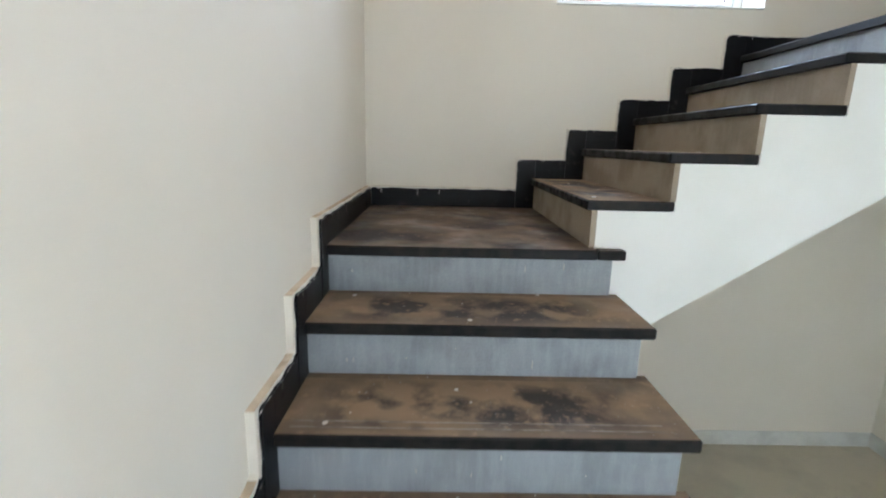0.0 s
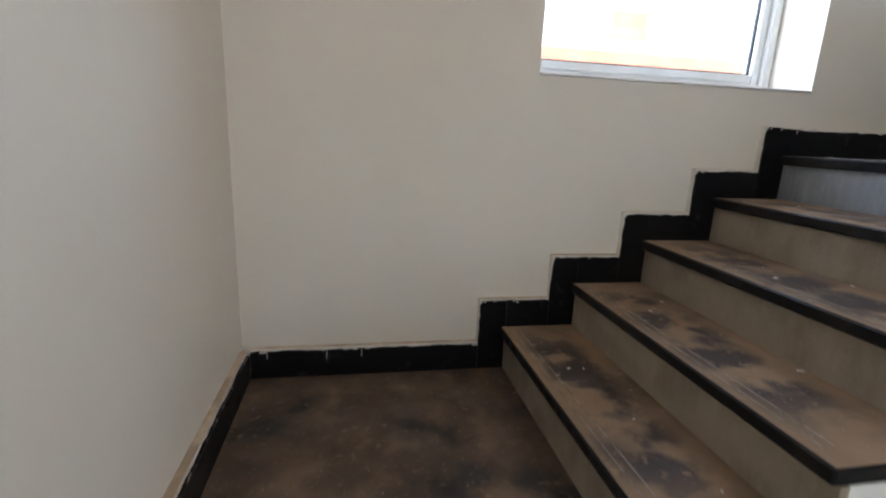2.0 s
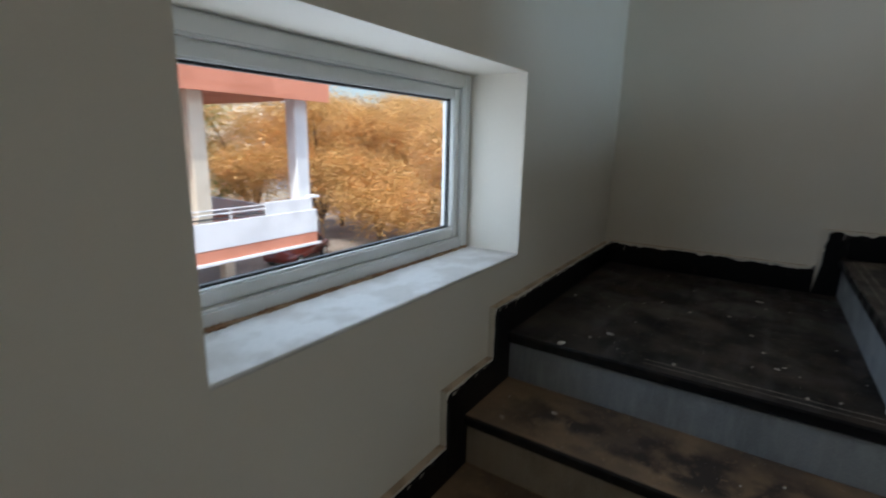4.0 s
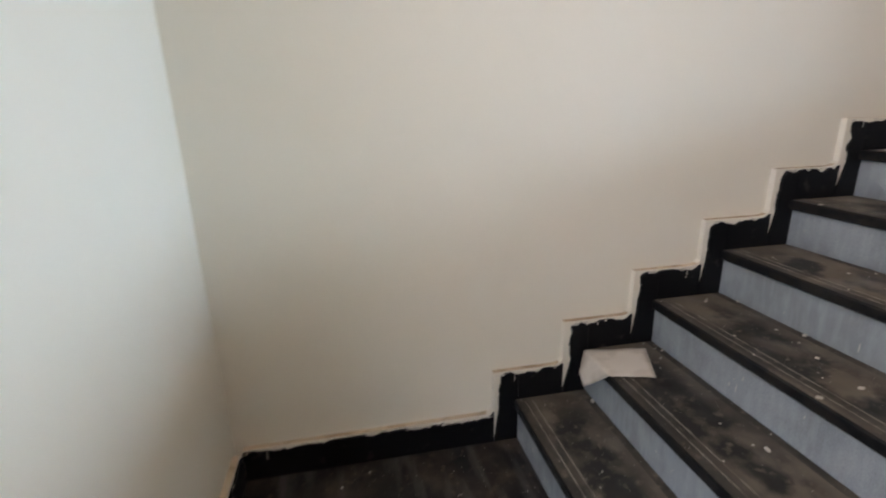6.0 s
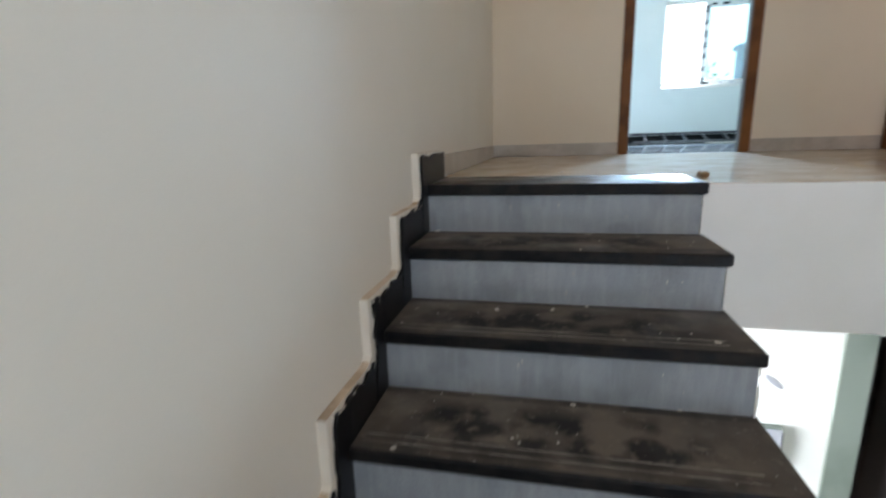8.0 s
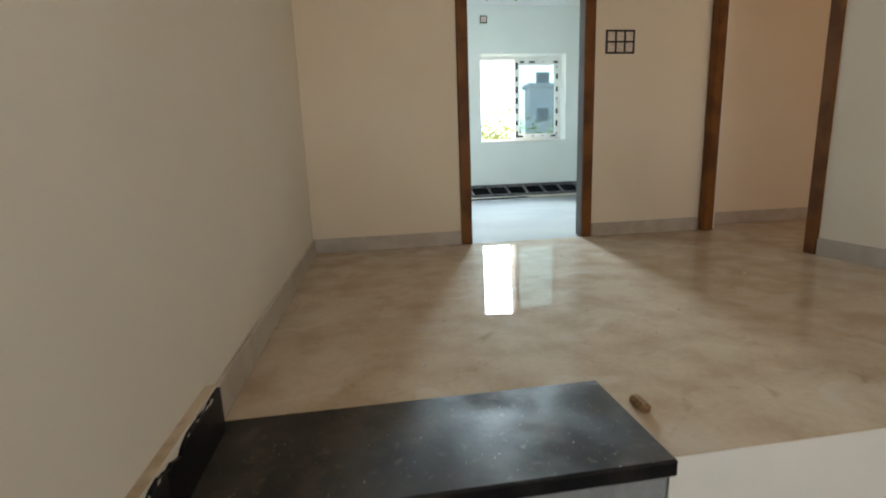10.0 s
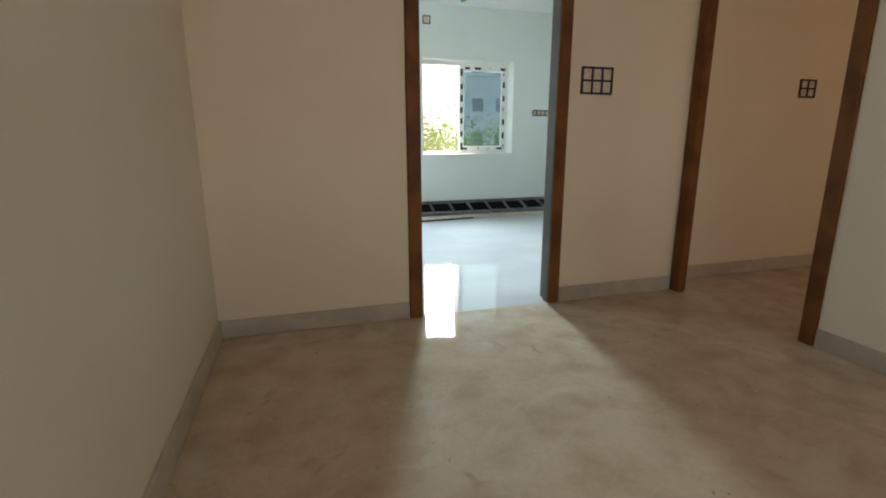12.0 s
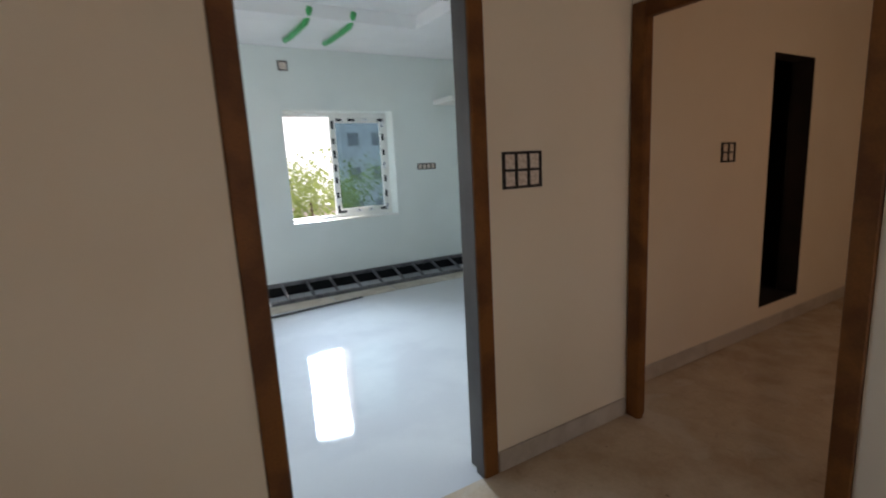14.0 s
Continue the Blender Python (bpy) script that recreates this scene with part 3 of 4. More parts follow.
stairs.append(structure("stairs_middle_flight", prism_bm(prof, "y", YS, 0.0), PAINT_WHITE, "middle flight of granite steps with white plastered side", "stairs"))
flight("middle", 4, x2, Z1, (YS, 0.0), "x", 1, lambda k: G2 + 0.02, TREAD_TWO, lambda k: RISER_DUSTY, 0.019)
L2 = stairs[-1]
part("landing_slab", box_bm(x2(5) - 0.019, XE, YS - 0.0, 0.0, Z2 - TH, Z2, 0.005), NOSE, L2, "dark dusty granite landing", top=TREAD_DARK)
part("riser", box_bm(x2(5), x2(5) + 0.02, YS, 0.0, Z2 - R, Z2 - TH), RISER, L2)
for d in (0.018, 0.046):
    part("groove", box_bm(x2(5) + d, x2(5) + d + 0.003, YS + 0.05, -0.45, Z2 - 0.001, Z2 + 0.0006), GROOVE, L2)
# flight three, up to the hall
y3 = lambda k: Y3 - (k - 1) * G3
XIN = lambda k: {1: 2.135, 2: 2.20, 3: 2.265}.get(k, XI)   # inner end of each step
prof = [(Y3 - 0.02, Z2 - 0.42)]
for k in range(1, 9):
    prof += [(y3(k) - 0.02, Z2 + R * k - TH), (y3(k + 1) - 0.02 if k < 8 else Y8 - 0.30, Z2 + R * k - TH)]
prof += [(Y8 - 0.30, Z3 - 0.16), (Y8 - 0.02, Z3 - 0.40)]
stairs.append(structure("stairs_upper_flight", prism_bm(prof, "x", XI, XE), PAINT_WHITE, "upper flight of granite steps with dark dusty treads", "stairs"))
flight("upper", 7, y3, Z2, (XI, XE), "y", -1, lambda k: G3 + 0.02, TREAD_THREE, lambda k: RISER, 0.016, (0.012, 0), XIN)
L3 = stairs[-1]
side = bmesh.new()
low = lambda y: Z2 - 0.42 + (Z3 - Z2 + 0.02) * (Y3 - y) / (Y3 - Y8)
for k in (1, 2, 3):
    ya, yb = y3(k) - 0.02, y3(k + 1) - 0.0205
    prism_bm([(ya, low(ya)), (ya, Z2 + R * k - TH), (yb, Z2 + R * k - TH), (yb, low(yb))], "x", XIN(k) + 0.002, XI - 0.0005, side)
part("plastered_side", side, PAINT_WHITE, L3, "rough white plastered side of the lowest steps")
part("top_tread", box_bm(XI - 0.012, XE, Y8 - 0.335, Y8 + 0.016, Z3 - TH, Z3 + 0.002, 0.005), NOSE, L3, "dark polished granite top step", top=TREAD_TOP)
part("riser", box_bm(XI + 0.001, XE, Y8 - 0.02, Y8, Z3 - R, Z3 - TH), RISER, L3)

# ragged plaster where the white side meets the steps
def plaster_lip(parent, line, seed):
    rnd = random.Random(seed)
    bm = bmesh.new()
    for (p, q) in line:
        p, q = Vector(p), Vector(q)
        n = max(3, int((q - p).length / 0.014))
        for i in range(n):
            c = p.lerp(q, (i + rnd.random()) / n)
            r = rnd.uniform(0.002, 0.005)
            m = Matrix.Translation(c) @ (q - p).to_track_quat("X", "Z").to_matrix().to_4x4() @ Matrix.Diagonal((r * 3.5, r, r, 1))
            bmesh.ops.create_icosphere(bm, subdivisions=1, radius=1, matrix=m)
    return tagged(part("plaster_lip", bm, PAINT_WHITE, parent, "ragged white plaster edge"), kind="stuff")


line = []
for k in range(1, 9):
    z = Z2 + R * k
    xi = XIN(k)
    line += [((xi - 0.001, y3(k) + 0.004, z - R), (xi - 0.001, y3(k) + 0.004, z - 0.04))]
    if k < 4:
        line += [((xi - 0.006, y3(k + 1) + 0.01, z - 0.01), (xi - 0.006, y3(k) - 0.03, z - 0.012))] * 3
        line += [((xi + 0.004, y3(k) + 0.004, z - R + 0.004), (xi + 0.004, y3(k) + 0.004, z - 0.04))] * 2
line += [((2.06, YS + 0.002, Z2 - 0.004), (2.14, YS + 0.012, Z2 - 0.002))] * 2
plaster_lip(stairs[2], line, 12)

# ---- skirting: black granite on a cream plaster bed ----
def ragged_outline(rect, i, sign, rag, seed, last, fillet, inset=0.0):
    """Outline of one skirting piece: broken top edge, broken side towards the lower steps, a round inner corner at the next riser."""
    u0, u1, z0, z1 = rect
    wave = lambda v, w: rag * max(0.0, 0.45 + 1.5 * noise.noise(Vector((v * 26, w * 9, seed))) + 0.6 * noise.noise(Vector((v * 90, w * 9, seed))))
    n = max(3, int((u1 - u0) / 0.012))
    top = []
    for j in range(n + 1):
        u = u0 + (u1 - u0) * j / n
        d = (u1 - u) if sign > 0 else (u - u0)
        rise = fillet * (1 - d / 0.035) ** 2 if i % 2 == 0 and not last and d < 0.035 else 0.0
        top.append((u, z1 - wave(u, z1) + rise))
    side = []
    if i % 2 and rag:
        m = max(3, int((z1 - z0 - 0.13) / 0.012))
        side = [z0 + 0.13 + (z1 - z0 - 0.15) * j / m for j in range(m + 1)]
    if sign > 0:
        left = [(u0 + inset + wave(z, u0), z) for z in side]
        if left:
            top = [p for p in top if p[0] > left[-1][0]]
        return [(u0, z0), (u1, z0)] + top[::-1] + left[::-1]
    right = [(u1 - inset - wave(z, u1), z) for z in side]
    if right:
        top = [p for p in top if p[0] < right[-1][0]]
    return [(u0, z0), (u1, z0)] + right + top[::-1]


def skirting(name, label, rects, put, axis, sign, rag, fillet):
    """rects: (u0, u1, z0, z1) pieces along a wall; put(u0, u1, d0, d1, z0, z1) gives box limits for depths from the wall."""
    rnd = random.Random(len(rects))
    deep = lambda d: put(0, 0, d, d, 0, 0)[0 if axis == "x" else 2]
    bed = bmesh.new()
    for i, (u0, u1, z0, z1) in enumerate(rects):
        prism_bm(ragged_outline((u0, u1, z0, z1 + 0.004), i, sign, 0.0, 0, i == len(rects) - 1, fillet), axis, deep(0.0), deep(0.022), bed)
    base = tagged(part(name, bed, PAINT, top=PLASTER), label, "skirting", kind="structure")
    for i, (u0, u1, z0, z1) in enumerate(rects):
        e = rnd.uniform(-0.003, 0.003)
        piece = prism_bm(ragged_outline((u0 + 0.0008, u1 - 0.0008, z0, z1 + e - 0.002), i, sign, rag, len(rects) + 0.5, i == len(rects) - 1, fillet, fillet), axis, deep(0.0222), deep(0.031))
        part("skirting_piece", piece, SKIRT, base)
    smear = bmesh.new()
    for u0, u1, z0, z1 in rects:
        for _ in range(max(2, int((u1 - u0) * 16))):
            u = rnd.uniform(u0 + 0.01, u1 - 0.01)
            w, h = rnd.uniform(0.006, 0.03), rnd.uniform(0.003, 0.012)
            if rnd.random() < 0.08:
                w, h = 0.004, rnd.uniform(0.02, 0.05)
            c = put(u - w / 2, u + w / 2, 0.0308, 0.0316, z1 - h, z1 + 0.001)
            m = Matrix.Translation(((c[0] + c[1]) / 2, (c[2] + c[3]) / 2, (c[4] + c[5]) / 2)) @ Matrix.Diagonal(((c[1] - c[0]) / 2, (c[3] - c[2]) / 2, (c[5] - c[4]) / 2, 1))
            bmesh.ops.create_icosphere(smear, subdivisions=1, radius=1, matrix=m)
    tagged(part("paint_smear", smear, CHIP, base, "pale paint and plaster smears"), kind="stuff")
    return base


def zigzag(us, sign, z_start, n, h, s, u_begin, u_end):
    rects = [(u_begin, us(1) - sign * s, z_start, z_start + h)]
    for k in range(1, n + 1):
        rects.append((us(k) - sign * s, us(k) + sign * 0.0, z_start + R * (k - 1), z_start + R * k + h))
        rects.append((us(k), (us(k + 1) - sign * s) if k < n else u_end, z_start + R * k, z_start + R * k + h))
    return [(min(a, b), max(a, b), c, d) for a, b, c, d in rects]


rects = zigzag(y1, 1, Z0, 9, 0.105, 0.10, y1(1) - 0.3, -0.031)
skirting("skirting_west", "black granite stepped skirting on the west wall", rects, lambda u0, u1, d0, d1, z0, z1: (d0, d1, u0, u1, z0, z1), "x", 1, 0.008, 0.014)
rects = zigzag(x2, 1, Z1, 5, 0.105, 0.104, 0.031, XE - 0.031)
skirting("skirting_north", "black granite stepped skirting below the window", rects, lambda u0, u1, d0, d1, z0, z1: (u0, u1, -d1, -d0, z0, z1), "y", 1, 0.004, 0.0)
rects = zigzag(y3, -1, Z2, 8, 0.112, 0.092, -0.031, Y8 - 0.29)
skirting("skirting_east", "black granite stepped skirting on the east wall", rects, lambda u0, u1, d0, d1, z0, z1: (XE - d1, XE - d0, u0, u1, z0, z1), "x", -1, 0.011, 0.018)

# baseboards of the upper floor
def baseboard(name, args, label="grey beige tile baseboard"):
    return structure(name, box_bm(*args, 0.003), BASE, label, "baseboard")


HB = 0.095
baseboard("baseboard_hall_east", (XE - 0.014, XE, YH + 0.014, Y8 - 0.29, Z3, Z3 + HB))
baseboard("baseboard_hall_south_a", (2.29, XE, YH, YH + 0.014, Z3, Z3 + HB))
baseboard("baseboard_hall_south_b", (XW + 0.02, 1.335, YH, YH + 0.014, Z3, Z3 + HB))
baseboard("baseboard_hall_west", (XW, XW + 0.014, -4.295, -3.02, Z3, Z3 + HB))
baseboard("baseboard_westroom", (-3.4, XW - 0.13, YW, YW + 0.014, Z3, Z3 + HB))
structure("baseboard_room", box_bm(-1.1, XE + 0.2, YR, YR + 0.012, Z3, Z3 + 0.11, 0.003), SKIRT, "black granite baseboard in the far room", "baseboard")


# ---- doors ----
def door_frame(name, u0, u1, z1, face, back, axis, label, inner):
    """Two jambs and a head in an opening; u0, u1, z1: the outer edges."""
    f = tagged(new(name), label, "door frame", kind="structure")
    w = 0.072
    mid = face - (face - back) * 0.45

    def put(a, b, d0, d1, z0, zt):
        return (min(d0, d1), max(d0, d1), a, b, z0, zt) if axis == "x" else (a, b, min(d0, d1), max(d0, d1), z0, zt)

    for a, b, c in ((u0, u0 + w, 1), (u1 - w, u1, -1)):
        part("jamb", box_bm(*put(a, b, face + 0.016, mid, Z3, z1), 0.004), WOOD, f)
        a2, b2 = (a, b - 0.014) if c > 0 else (a + 0.014, b)
        part("jamb_rebate", box_bm(*put(a2, b2, mid - 0.0005, back, Z3, z1), 0.003), inner, f)
        aa, bb = (b, b + 0.003) if c > 0 else (a - 0.003, a)
        # Thin lining added to carry the inner face's own colour.
        part("jamb_lining", box_bm(*put(aa, bb, face + 0.006, mid + 0.004, Z3, z1 - w)), inner, f, "thin inner face of the jamb")
    part("head", box_bm(*put(u0 + w, u1 - w, face + 0.016, mid, z1 - w, z1), 0.004), WOOD, f)
    part("head_rebate", box_bm(*put(u0 + w, u1 - w, mid - 0.0005, back, z1 - w + 0.014, z1), 0.003), WOOD_DAYLIT, f)
    return f


door_frame("door_1", DOOR[0] + 0.002, DOOR[1] - 0.002, 5.088, YH, YH - 0.118, "y", "red-brown wooden door frame without a door leaf", WOOD_DAYLIT)
door_frame("door_2", DOOR2[0] + 0.002, DOOR2[1] - 0.002, 5.088, XW, XW - 0.062, "x", "red-brown wooden door frame opening to the side room", WOOD)


# ---- windows ----
def stair_window():
    w = tagged(new("window_1"), "white framed low wide stairwell window with clear glass", "window", kind="structure")
    x0, x1, z0, z1 = WIN
    fw, y0, y1_ = 0.046, 0.205, 0.275
    outer = [("frame_side", (x0 + 0.001, x0 + fw, y0, y1_, z0 + 0.001, z1 - 0.001)), ("frame_side", (x1 - fw, x1 - 0.001, y0, y1_, z0 + 0.001, z1 - 0.001)),
             ("frame_rail", (x0 + fw, x1 - fw, y0, y1_, z0 + 0.001, z0 + fw)), ("frame_rail", (x0 + fw, x1 - fw, y0, y1_, z1 - fw, z1 - 0.001))]
    for nm, a in outer:
        part(nm, box_bm(*a, 0.006, seg=2), UPVC, w)
    bw_ = 0.083
    for nm, a in (("bead_side", (x0 + fw, x0 + bw_, 0.221, 0.27, z0 + fw, z1 - fw)), ("bead_side", (x1 - bw_, x1 - fw, 0.221, 0.27, z0 + fw, z1 - fw)),
                  ("bead_rail", (x0 + bw_, x1 - bw_, 0.221, 0.27, z0 + fw, z0 + bw_)), ("bead_rail", (x0 + bw_, x1 - bw_, 0.221, 0.27, z1 - bw_, z1 - fw))):
        part(nm, box_bm(*a, 0.005, seg=2), UPVC, w)
    gx0, gx1, gz0, gz1 = x0 + bw_, x1 - bw_, z0 + bw_, z1 - bw_
    for a in ((gx0, gx0 + 0.007, 0.238, 0.25, gz0, gz1), (gx1 - 0.007, gx1, 0.238, 0.25, gz0, gz1), (gx0, gx1, 0.238, 0.25, gz0, gz0 + 0.006), (gx0, gx1, 0.238, 0.25, gz1 - 0.007, gz1)):
        part("gasket", box_bm(*a), RUBBER, w)
    pane = part("pane", box_bm(gx0, gx1, 0.242, 0.247, gz0, gz1), GLASS, w)
    pane.visible_shadow = False
    part("sill", box_bm(x0 + 0.001, x1 - 0.001, -0.004, 0.2045, z0 - 0.004, z0 + 0.006, 0.003), SILL, w, "rough whitish plaster sill")
    return w


stair_window()
# brown mortar line along the foot of the window frame
db = bmesh.new()
rnd = random.Random(4)
for i in range(70):
    x = WIN[0] + 0.02 + (WIN[1] - WIN[0] - 0.04) * i / 69
    d = 0.006 + 0.012 * noise.noise(Vector((x * 9, 3, 1))) ** 2 + rnd.uniform(0, 0.005)
    bmesh.ops.create_icosphere(db, subdivisions=1, radius=1, matrix=Matrix.Translation((x, 0.203, WIN[2] + 0.007)) @ Matrix.Diagonal((0.012, d * 1.4, d * 0.6, 1)))
tagged(part("mortar_residue", db, DIRT), "brown mortar residue along the window frame", "dirt", kind="stuff")


def room_window():
    w = tagged(new("window_2"), "white sliding window, one half open, other sash filmed", "window", kind="structure")
    x0, x1, z0, z1 = RW
    f = 0.045
    ya, yb = YR - 0.27, YR - 0.19
    for nm, a in (("frame_side", (x0, x0 + 0.02, ya, yb, z0, z1)), ("frame_side", (x1 - f, x1, ya, yb, z0, z1)), ("frame_rail", (x0 + 0.0205, x1 - f, ya, yb, z0, z0 + f)), ("frame_rail", (x0 + 0.0205, x1 - f, ya, yb, z1 - f, z1))):
        part(nm, box_bm(*a, 0.004), UPVC, w)
    sx0, sx1, sz0, sz1, s = x0 + 0.022, 0.648, z0 + f, z1 - f, 0.07
    sash = part("sash", box_bm(sx1 - s, sx1, YR - 0.235, YR - 0.195, sz0, sz1, 0.004), UPVC, w)
    for a in ((sx0, sx0 + s, sz0, sz1), (sx0 + s, sx1 - s, sz0, sz0 + s), (sx0 + s, sx1 - s, sz1 - s, sz1)):
        part("sash_rail", box_bm(a[0], a[1], YR - 0.235, YR - 0.195, a[2], a[3], 0.004), UPVC, sash)
    rnd = random.Random(8)
    for u0, u1, v0, v1, vert in ((sx1 - s, sx1, sz0, sz1, 1), (sx0, sx0 + s, sz0, sz1, 1), (sx0, sx1, sz0, sz0 + s, 0), (sx0, sx1, sz1 - s, sz1, 0)):
        n = 7 if vert else 4
        for i in range(n):
            a = (i + rnd.uniform(0.05, 0.3)) / n
            b = a + rnd.uniform(0.4, 0.6) / n
            if vert:
                strip = box_bm(u0 + 0.020, u1 - 0.018, YR - 0.1948, YR - 0.194, v0 + (v1 - v0) * a, v0 + (v1 - v0) * b)
            else:
                strip = box_bm(u0 + (u1 - u0) * a, u0 + (u1 - u0) * b, YR - 0.1948, YR - 0.194, v0 + 0.020, v1 - 0.020)
            part("film_strip", strip, WINDOW_DARK if rnd.random() < 0.7 else FILM, sash, "dark printed protective film")
    pane = part("pane", box_bm(sx0 + s, sx1 - s, YR - 0.218, YR - 0.213, sz0 + s, sz1 - s), GLASS_GREEN, sash, "greenish glass")
    pane.visible_shadow = False
    part("sill", box_bm(x0 + 0.001, x1 - 0.001, YR - 0.1895, YR + 0.012, z0 - 0.002, z0 + 0.014, 0.003), PAINT_WHITE, w)


room_window()


# ---- things of the upper floor ----
def switch_box(name, cols, rows, wdt, hgt, label, at, depth=0.012):
    """An empty black switch box set into a wall that looks north."""
    x, y, z = at
    b = thing(name, label, "switch box", at=at)
    bar = 0.011
    cw, ch = (wdt - bar * (cols + 1)) / cols, (hgt - bar * (rows + 1)) / rows
    fr = bmesh.new()
    for i in range(cols + 1):
        u = -wdt / 2 + i * (cw + bar)
        box_bm(u, u + bar, 0, depth, -hgt / 2, hgt / 2, 0.001, bm=fr)
    for j in range(rows + 1):
        v = -hgt / 2 + j * (ch + bar)
        for i in range(cols):
            u = -wdt / 2 + bar + i * (cw + bar)
            box_bm(u, u + cw, 0, depth - 0.001, v, v + bar, 0.001, bm=fr)
    part("box_frame", fr, BLACK_BOX, b)
    for i in range(cols):
        for j in range(rows):
            u, v = -wdt / 2 + bar + i * (cw + bar), -hgt / 2 + bar + j * (ch + bar)
            part("cell", box_bm(u, u + cw, 0.0005, 0.004, v, v + ch), CELL, b)
    return b


switch_box("switch_box", 3, 2, 0.205, 0.15, "empty black six-module switch box in the hall wall", (1.163, YH, 4.375))
switch_box("switch_box", 2, 2, 0.15, 0.125, "empty black four-module switch box in the side room", (-0.69, YW, 4.395))
switch_box("socket_box", 4, 1, 0.26, 0.075, "empty black four-module socket box in the far room", (-0.51, YR, 4.405))
switch_box("fan_box", 1, 1, 0.10, 0.10, "small empty black junction box above the window", (1.16, YR, 5.53))


def ladder():
    """Leans low against the wall, on its long side."""
    l = thing("ladder", "grey aluminium ladder lying along the wall on the floor", "ladder")
    lo, hi = Vector((0, YR + 0.38, Z3 + 0.022)), Vector((0, YR + 0.045, Z3 + 0.135))
    xa, xb = -1.1, 1.62
    for p in (lo, hi):
        part("rail", box_bm(xa, xb, p.y - 0.022, p.y + 0.022, p.z - 0.02, p.z + 0.02, 0.005), LADDER, l)
    x = xa + 0.1
    while x < xb:
        part("rung", tube_bm([(x, lo.y, lo.z), (x, hi.y, hi.z)], 0.017, 8), LADDER, l)
        x += 0.27
    return l


ladder()
bd = thing("floor_boards", "row of beige boards lying beside the ladder", "boards")
for i in range(4):
    part("board", box_bm(-1.08 + 0.7 * i, -0.40 + 0.7 * i, YR + 0.42, YR + 0.66, Z3, Z3 + 0.008, 0.002), BOARD, bd)
tagged(part("steel_rod", tube_bm([(1.75, YR + 0.80, Z3 + 0.012), (0.75, YR + 0.70, Z3 + 0.012)], 0.011, 8), STEEL), "thin dark steel rod lying on the room floor", "rod")
for x in (1.17, 0.77):
    pts = [(x - 0.03, -8.00, 5.80), (x - 0.02, -8.05, 5.735), (x - 0.01, -8.10, 5.70), (x, -8.35, 5.694), (x + 0.01, -8.6, 5.694), (x + 0.02, -8.74, 5.70)]
    tagged(part("green_hose", tube_bm(pts, 0.027, 8), GREEN, smooth=True), "bright green plastic conduit hanging from the ceiling tray", "conduit", "green conduits")
hole = thing("ceiling_light", "small dark downlight opening in the ceiling tray", "ceiling light", at=(0.45, -7.4, 5.835))
part("ring", tube_bm([(0, 0, 0.004), (0, 0, -0.006)], 0.05, 16), STEEL, hole)
sh = thing("wall_shelf", "white plastered shelf high on the room wall", "shelf")
part("board", box_bm(-1.2, -0.66, YR, YR + 0.45, 5.16, 5.215, 0.004), PAINT_WHITE, sh)

# paper sheet over the second step of the upper flight
pb = bmesh.new()
edge = y3(2) + 0.017


def sheet(corners, n):
    """A slightly crumpled sheet between four corners."""
    a, b, c, d = (Vector(p) for p in corners)
    g = {}
    for i in range(n + 1):
        for j in range(n + 1):
            u, v = i / n, j / n
            p = a * (1 - u) * (1 - v) + b * u * (1 - v) + c * u * v + d * (1 - u) * v
            g[i, j] = pb.verts.new(p + Vector((0, 0.002, 0.005)) * noise.noise(p * 14) * (1 if 0 < v else 0))
    for i in range(n):
        for j in range(n):
            pb.faces.new((g[i, j], g[i + 1, j], g[i + 1, j + 1], g[i, j + 1]))


zt = Z2 + 2 * R + 0.006
sheet(((3.06, edge + 0.004, zt - 0.002), (3.235, edge + 0.004, zt - 0.002), (3.185, -1.465, zt + 0.006), (3.005, -1.385, zt + 0.004)), 9)
sheet(((3.06, edge + 0.004, zt - 0.002), (3.235, edge + 0.004, zt - 0.002), (3.215, edge + 0.03, zt - 0.075), (3.165, edge + 0.035, zt - 0.105)), 6)
bmesh.ops.remove_doubles(pb, verts=pb.verts[:], dist=0.0015)
paper = tagged(part("paper_sheet", pb, PAPER, smooth=True), "crumpled pale grey paper sheet draped over a step", "paper")
sol = paper.modifiers.new("thickness", "SOLIDIFY")
sol.thickness = 0.0015

stub = thing("wood_stub", "small brown wooden block at the floor edge", "block", at=(XI - 0.045, Y8 - 0.18, Z3))
part("block", box_bm(-0.014, 0.014, -0.03, 0.03, 0, 0.024, 0.007), DIRT, stub)


def chips(name, label, spots, seed):
    """Plaster chips and paint drops; spots: (x0, x1, y0, y1, z, count)."""
    rnd = random.Random(seed)
    bm = bmesh.new()
    for x0, x1, y0, y1_, z, n in spots:
        for _ in range(n):
            r = rnd.choice((0.0015, 0.002, 0.0025, 0.003, 0.004, 0.007))
            m = Matrix.Translation((rnd.uniform(x0, x1), rnd.uniform(y0, y1_), z + r * 0.2)) @ Matrix.Rotation(rnd.uniform(0, 6), 4, "Z") @ Matrix.Diagonal((r * rnd.uniform(0.8, 2), r, r * 0.4, 1))
            bmesh.ops.create_icosphere(bm, subdivisions=1, radius=1, matrix=m)
    return tagged(part(name, bm, CHIP), label, "debris", kind="stuff")


chips("plaster_chips", "pale plaster chips and paint drops on the upper steps", [(XI + 0.05, XE - 0.04, y3(k + 1), y3(k), Z2 + R * k, 16) for k in range(1, 8)] + [(2.1, XE - 0.05, YS + 0.05, -0.05, Z2, 40)], 5)
